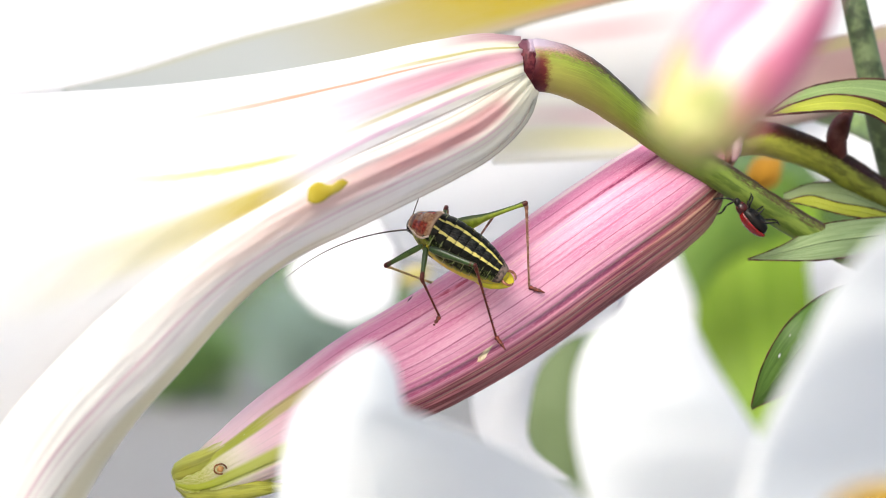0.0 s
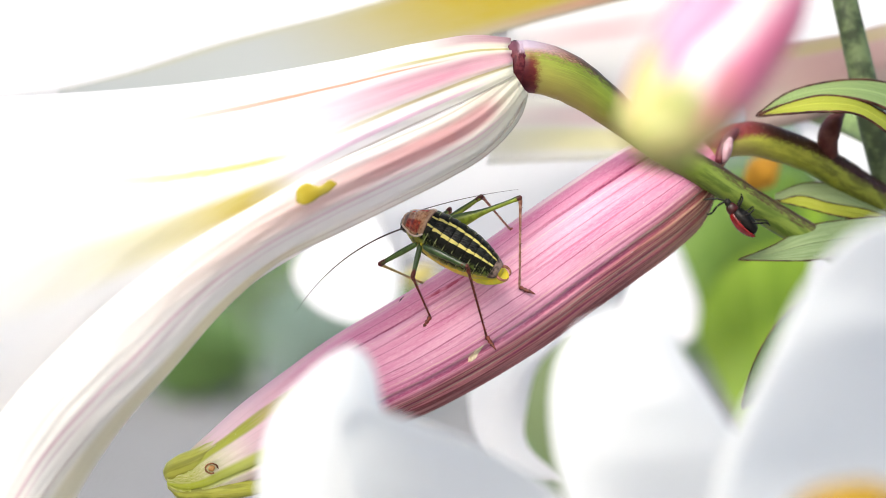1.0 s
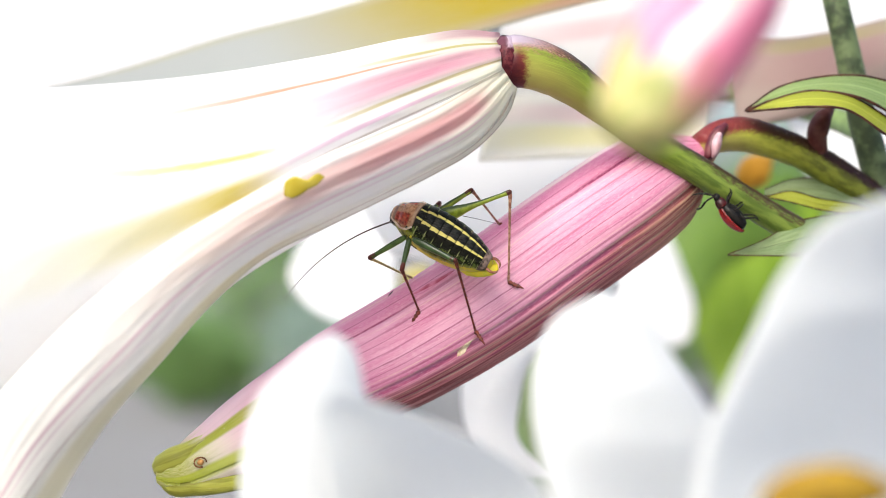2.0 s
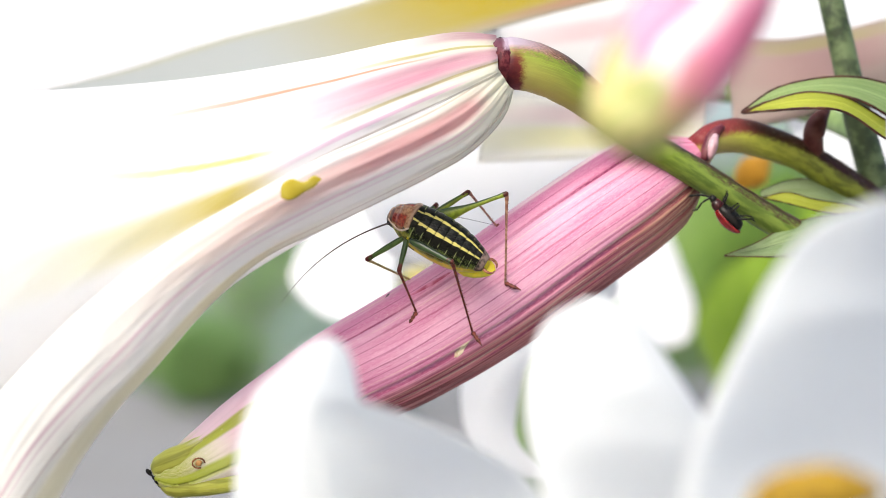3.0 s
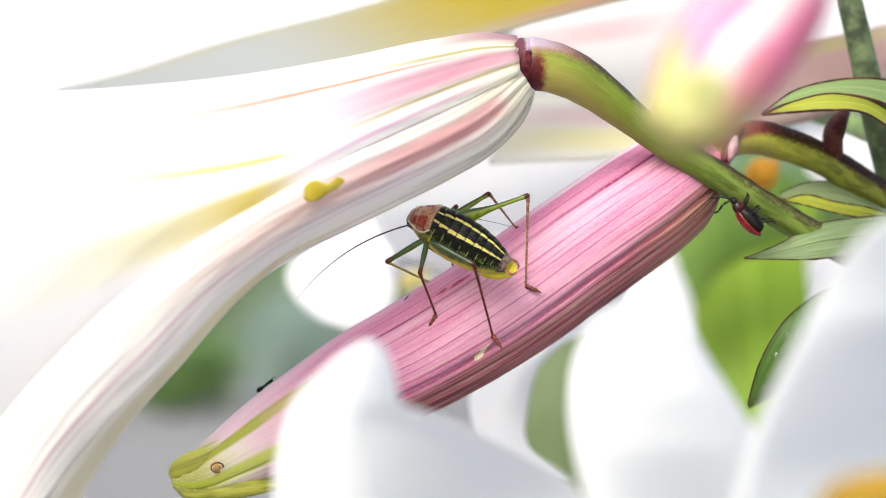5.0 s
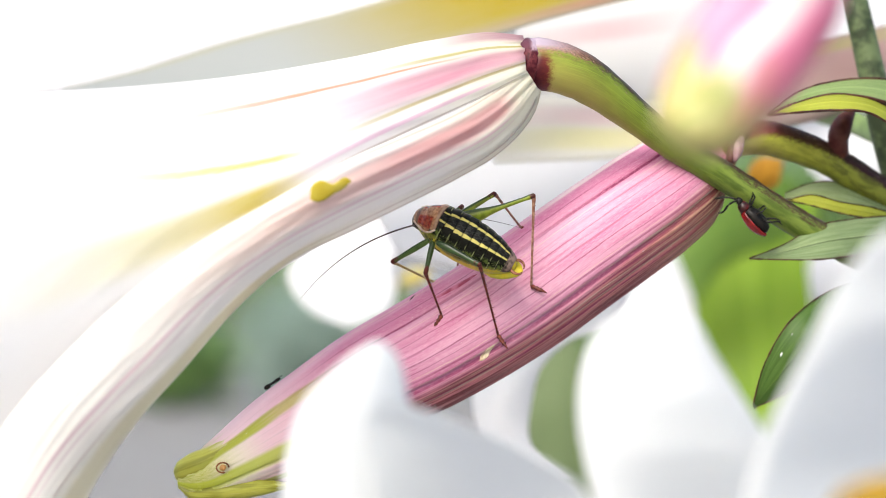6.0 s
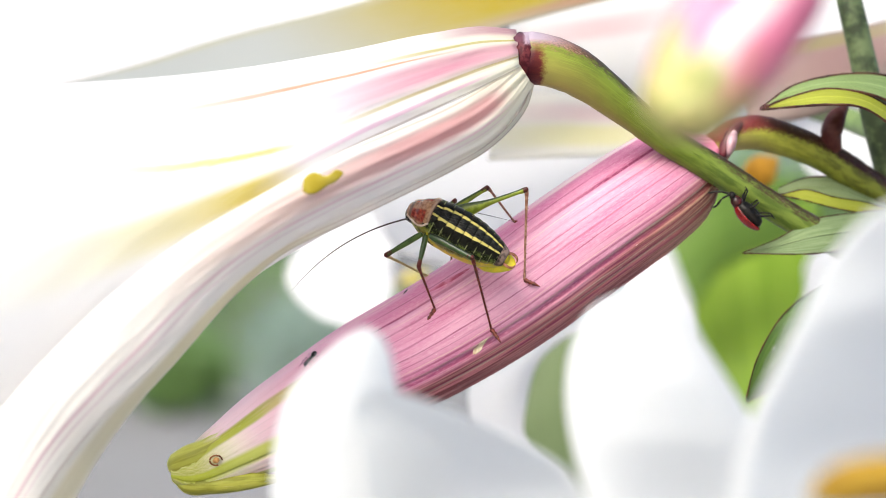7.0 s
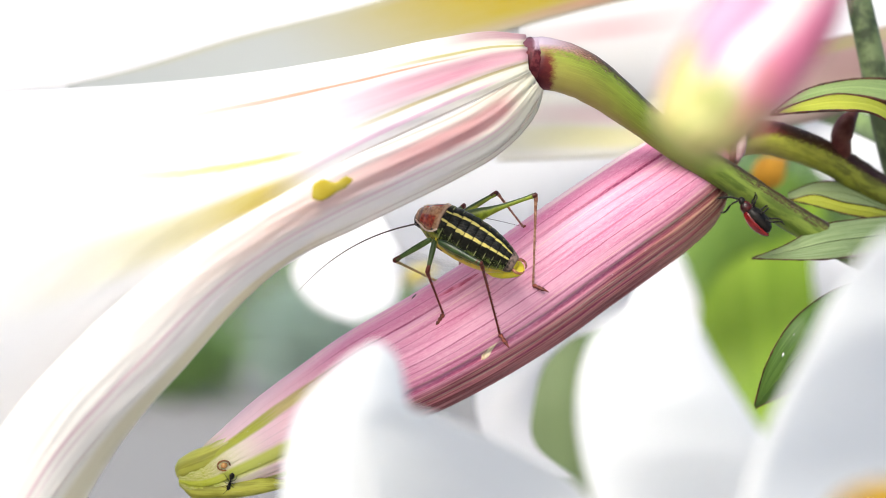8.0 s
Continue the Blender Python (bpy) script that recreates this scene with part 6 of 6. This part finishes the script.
def beetle():
    m = turned((51.6, 5.5, 5.6), (-0.69, -0.05, 0.72), (-0.63, 0.14, -0.69))
    root = base("lily_beetle", None, "small red beetle with black legs clinging under stalk", "insect", m=m)
    local_part("abdomen", blob_mesh("abdomen", [(-3.4, 0.2, 0.2, 0), (-3.0, 1.2, 0.9, -0.1), (-1.5, 1.7, 1.35, -0.2), (0.5, 1.7, 1.35, -0.2), (1.6, 1.2, 1.0, -0.1), (2.2, 0.4, 0.4, 0)], 20), m_black, root, None, "glossy black underside")
    for sgn in (1, -1):
        pts = np.zeros((15, 14, 3))
        for i in range(15):
            u = i / 14
            x = 1.9 - 5.6 * u
            r = 1.95 * math.sin(math.pi * (0.13 + 0.80 * u)) ** 0.5
            for j in range(7):
                f = math.radians(2 + 70 * j / 6) * sgn
                pts[i, j] = (x, r * math.sin(f), 1.0 * r * math.cos(f) * 0.95)
                pts[i, 13 - j] = pts[i, j] * np.array((1, 0.93, 0.93))
        local_part("wing_case", grid_mesh("wing_case", pts * MM, lambda u, v: (u, v), True, None, True), m_red, root, None, "glossy red wing case")
    local_part("pronotum", blob_mesh("pronotum", [(1.7, 1.0, 0.95, 0.05), (2.1, 1.15, 1.05, 0.05), (2.8, 1.0, 0.95, 0), (3.3, 0.75, 0.7, -0.05), (3.4, 0.3, 0.3, -0.05)], 18), m_neck_red, root)
    local_part("head", blob_mesh("head", [(3.1, 0.5, 0.5, -0.1), (3.6, 0.72, 0.66, -0.15), (4.1, 0.55, 0.5, -0.25), (4.4, 0.15, 0.15, -0.3)], 16), m_black, root)
    for sgn, end in ((1, (6.4, 0.9, 2.0)), (-1, (4.3, -0.2, 3.2))):
        q = tube_points([(4.1, 0.3 * sgn, -0.1, 0.16), ((4.1 + end[0]) / 2 + 0.3, (0.3 * sgn + end[1]) / 2, (end[2] - 0.1) / 2, 0.18), (*end, 0.2), (end[0] + 0.35, end[1] * 1.2, end[2] + 0.6, 0.15)], 14, 6)
        local_part("antenna", grid_mesh("antenna", q * MM, lambda u, v: (u, v), True, None, True), m_black, root)
    for x, dx, in ((1.6, 0.9), (0.2, -0.2), (-0.8, -1.9)):
        for sgn in (1, -1):
            q = tube_points([(x, 0.9 * sgn, -1.1, 0.16), (x + dx * 0.5, 2.1 * sgn, -1.2, 0.2), (x + dx, 2.2 * sgn, -2.2, 0.14), (x + dx * 1.3, 1.7 * sgn, -2.7, 0.12), (x + dx * 1.7, 1.6 * sgn, -2.75, 0.06)], 16, 6)
            local_part("leg", grid_mesh("leg", q * MM, lambda u, v: (u, v), True, None, True), m_black, root)
    return root


beetle()


# ---------------------------------------------------------------- ant
def ant():
    root = base("ant", P(bud_point(0.1, 180, 0.5)[0]), "tiny black ant walking along the pink bud", "insect")
    local_part("gaster", blob_mesh("gaster", [(-2.0, 0.05, 0.05, 0.1), (-1.85, 0.3, 0.3, 0.1), (-1.35, 0.52, 0.48, 0.1), (-0.8, 0.42, 0.4, 0.05), (-0.5, 0.12, 0.12, 0)], 14), m_black, root)
    local_part("thorax", blob_mesh("thorax", [(-0.55, 0.1, 0.1, 0), (-0.4, 0.16, 0.22, 0.05), (-0.2, 0.14, 0.14, 0), (0.1, 0.24, 0.24, 0.02), (0.55, 0.26, 0.26, 0.02), (0.9, 0.12, 0.12, 0)], 12), m_black, root)
    local_part("head", blob_mesh("head", [(0.8, 0.1, 0.1, 0), (1.0, 0.38, 0.3, 0), (1.4, 0.42, 0.32, -0.03), (1.75, 0.28, 0.22, -0.08), (1.9, 0.06, 0.06, -0.1)], 14), m_black, root)
    for sgn in (1, -1):
        q = tube_points([(1.6, 0.2 * sgn, 0.05, 0.05), (2.0, 0.6 * sgn, 0.25, 0.05), (2.6, 0.75 * sgn, 0.0, 0.04)], 10, 5)
        local_part("antenna", grid_mesh("antenna", q * MM, lambda u, v: (u, v), True, None, True), m_black, root)
        for x, ex in ((0.6, 1.3), (0.25, 0.1), (-0.1, -1.3)):
            q = tube_points([(x, 0.15 * sgn, -0.05, 0.07), ((x + ex) / 2, 0.75 * sgn, 0.3, 0.06), (ex * 0.9, 1.15 * sgn, -0.2, 0.045), (ex, 1.3 * sgn, -0.52, 0.03)], 12, 5)
            local_part("leg", grid_mesh("leg", q * MM, lambda u, v: (u, v), True, None, True), m_black, root)
    for part in root.children:
        part.data.transform(Matrix.Scale(0.86, 4))
    return root


ANT = ant()
# where the ant is: seconds, place along the bud, degrees round it, heading (along, round)
ANT_ROWS = (
    (0.0, 0.117, 200, -1, 0), (1.7, 0.087, 190, -1, 0), (2.4, 0.039, 160, -1, -0.2), (3.4, 0.029, 135, 1, 0.3), (3.7, 0.058, 150, 1, 0.2), (4.6, 0.155, 125, 1, -0.3), (5.1, 0.194, 98, 1, -0.3),
    (5.3, 0.193, 95, 1, 0.0), (5.7, 0.192, 95, 1, 0.1), (6.0, 0.194, 95, 1, 0.0), (6.2, 0.201, 94, 1, 0.0), (6.3, 0.212, 93, 1, 0.0), (6.5, 0.252, 88, 1, -0.2), (6.6, 0.287, 78, 0.8, -0.7), (6.7, 0.297, 67, 0.1, -1),
    (6.8, 0.288, 59.5, -0.6, -0.8), (6.9, 0.275, 54, -1, -0.4), (7.0, 0.252, 52, -1, -0.3), (7.1, 0.212, 44, -1, -0.5), (7.2, 0.168, 30, -1, -0.5), (7.3, 0.151, 27, -1, -0.4), (7.4, 0.086, 15.5, -1, -0.4),
    (7.5, 0.076, 7, -1, -0.55), (7.6, 0.071, -4, -0.65, -0.8), (7.7, 0.066, -13.5, -0.7, -0.75), (7.9, 0.060, -27, -0.8, -0.6), (8.0, 0.058, -31, -0.55, -0.8))
# at the very tip it stands on the end of the bud: seconds, place, heading, outward
ANT_TIP = ((2.65, (-44.8, -12.0, -35.8), (-0.35, 0, -0.94), (-0.9, 0.1, 0.4)), (2.8, (-44.8, -14.0, -36.7), (0, 0, -1), (-1, 0, 0)), (2.9, (-44.7, -14.5, -37.2), (0.25, 0, -0.97), (-0.97, 0, -0.25)),
           (3.0, (-44.5, -15.0, -37.6), (0.6, 0, -0.8), (-0.75, -0.2, -0.55)), (3.1, (-44.5, -15.0, -37.5), (0.9, 0.1, -0.3), (-0.3, -0.6, -0.6)), (3.2, (-44.3, -14.5, -37.4), (0.95, 0.25, 0.1), (-0.1, -0.7, 0.6)), (3.3, (-44.3, -13.0, -37.1), (0.8, 0.5, 0.3), (-0.35, -0.1, 0.9)))


def skin_pose(s, phi, along, round_, lift=0.52):
    p, n = bud_point(s, phi, lift)
    a = bud_point(min(s + 0.01, 1), phi, lift)[0] - bud_point(max(s - 0.01, 0), phi, lift)[0]
    r = bud_point(s, phi + 4, lift)[0] - bud_point(s, phi - 4, lift)[0]
    a, r = a / np.linalg.norm(a), r / np.linalg.norm(r)
    return turned(p, a * along + r * round_, n)


# ---------------------------------------------------------------- what moves
def body_shift(t):
    """How the cricket's body stands off its later rest, as a world displacement: it leans back at first, then rises."""
    ts = (0.0, 0.5, 1.0, 1.5, 3.0, 5.5, 8.0)
    dx = float(np.interp(t, ts, (-0.80, -0.22, -0.12, 0.0, 0.0, 0.0, 0.0)))
    dz = float(np.interp(t, ts, (-1.0, -0.45, -0.38, -0.12, 0.0, 0.18, 0.15)))
    rot = float(np.interp(t, ts, (2.9, 2.6, 1.2, 0.9, 0.3, -0.6, -0.5)))
    at = P(C_AT)
    return Matrix.Translation(Vector((dx, 0, dz)) * MM) @ Matrix.Translation(at) @ Matrix.Rotation(radians(rot), 4, "Y") @ Matrix.Translation(-at)


def foot_of(name, t, k, f):
    """Knee and foot of a leg at t: the far legs shuffle in the first second."""
    if name == "middle_far":
        ts = (0.0, 0.4, 0.5, 0.6, 0.7, 0.8, 1.0)
        kx = np.interp(t, ts, (0.2, 0.2, 1.6, 2.6, 1.2, 0.3, 0.0))
        kz = np.interp(t, ts, (-3.6, -3.6, -1.5, 0.6, 0.5, 0.0, 0.0))
        fx = np.interp(t, ts, (-7.0, -7.0, -2.2, -1.4, 0.6, 0.8, 0.0))
        fz = np.interp(t, ts, (-1.8, -1.8, 0.6, 1.6, 0.9, 0.2, 0.0))
        return k + Vector((kx, 0, kz)), f + Vector((fx, 0, fz))
    if name == "hind_far":
        low = float(np.interp(t, (0.0, 0.5, 1.0), (1.0, 0.45, 0.0)))
        return k + Vector((0, -2.0, -0.8)) * low, f
    if name == "front_far":
        ts = (0.0, 0.2, 0.4, 0.6, 1.0)
        kx = np.interp(t, ts, (-2.2, -2.5, -0.8, 0.0, 0.0))
        kz = np.interp(t, ts, (0.9, 1.9, 0.7, 0.1, 0.0))
        return k + Vector((kx, 0, kz)), f
    return k, f


def two_bones(h, k, f, lf, lt):
    """The knee that keeps both lengths, nearest to the wanted one."""
    d = f - h
    n = min(max(d.length, abs(lf - lt) + 1e-4), lf + lt - 1e-4)
    d.normalize()
    a = (lf * lf - lt * lt + n * n) / (2 * n)
    side = (k - h) - d * (k - h).dot(d)
    side.normalize()
    return h + d * a + side * math.sqrt(max(lf * lf - a * a, 0))


def motions():
    times = [0.1 * i for i in range(16)] + [2.0, 3.0, 4.0, 5.5, 7.0, 8.0]
    walk(CRICKET["body"], [(t, C_INV @ body_shift(t) @ C_M) for t in times])
    for name in LEGS:
        fem, tib, tar, h, k, f, lf, lt, d = CRICKET[name]
        fr, tr = [], []
        for t in times:
            hh = (body_shift(t) @ P(h) - Vector((0, 0, 1))) / MM
            kk, ff = foot_of(name, t, k, f)
            kn = two_bones(hh, kk, ff, lf, lt)
            fm = turned(hh, kn - hh, Vector((0.1, -0.4, 0.9)))
            tm = turned(kn, ff - kn, Vector((0.9, -0.3, 0.3)))
            fr.append((t, C_INV @ fm))
            tr.append((t, C_INV @ tm))
        walk(fem, fr)
        walk(tib, tr)
        last = turned(f, f - two_bones(h, k, f, lf, lt), Vector((0.9, -0.3, 0.3)))
        tar.matrix_basis = Matrix.Translation(Vector((lt * MM, 0, 0))) @ (last.inverted() @ turned(f, d, (0, -1, 0.4))).to_3x3().to_4x4()
    for name, a in ANTENNAE.items():
        rows = []
        ts = sorted(set([r[0] for r in a["rows"]] + times))
        for t in ts:
            at = (body_shift(t) @ (C_M @ (Vector(a["root"]) * MM)) - Vector((0, 0, 1))) / MM
            v = [np.interp(t, [r[0] for r in a["rows"]], [r[1][i] for r in a["rows"]]) for i in range(3)]
            rows.append((t, C_INV @ turned(at, v, (-0.3, -0.2, 1) if name == "near" else (-0.2, 0, 1))))
        walk(CRICKET[name], rows)
    rows = [(t, skin_pose(*r)) for t, *r in ANT_ROWS] + [(t, turned(p, x, z)) for t, p, x, z in ANT_TIP]
    walk(ANT, sorted(rows, key=lambda r: r[0]))


motions()
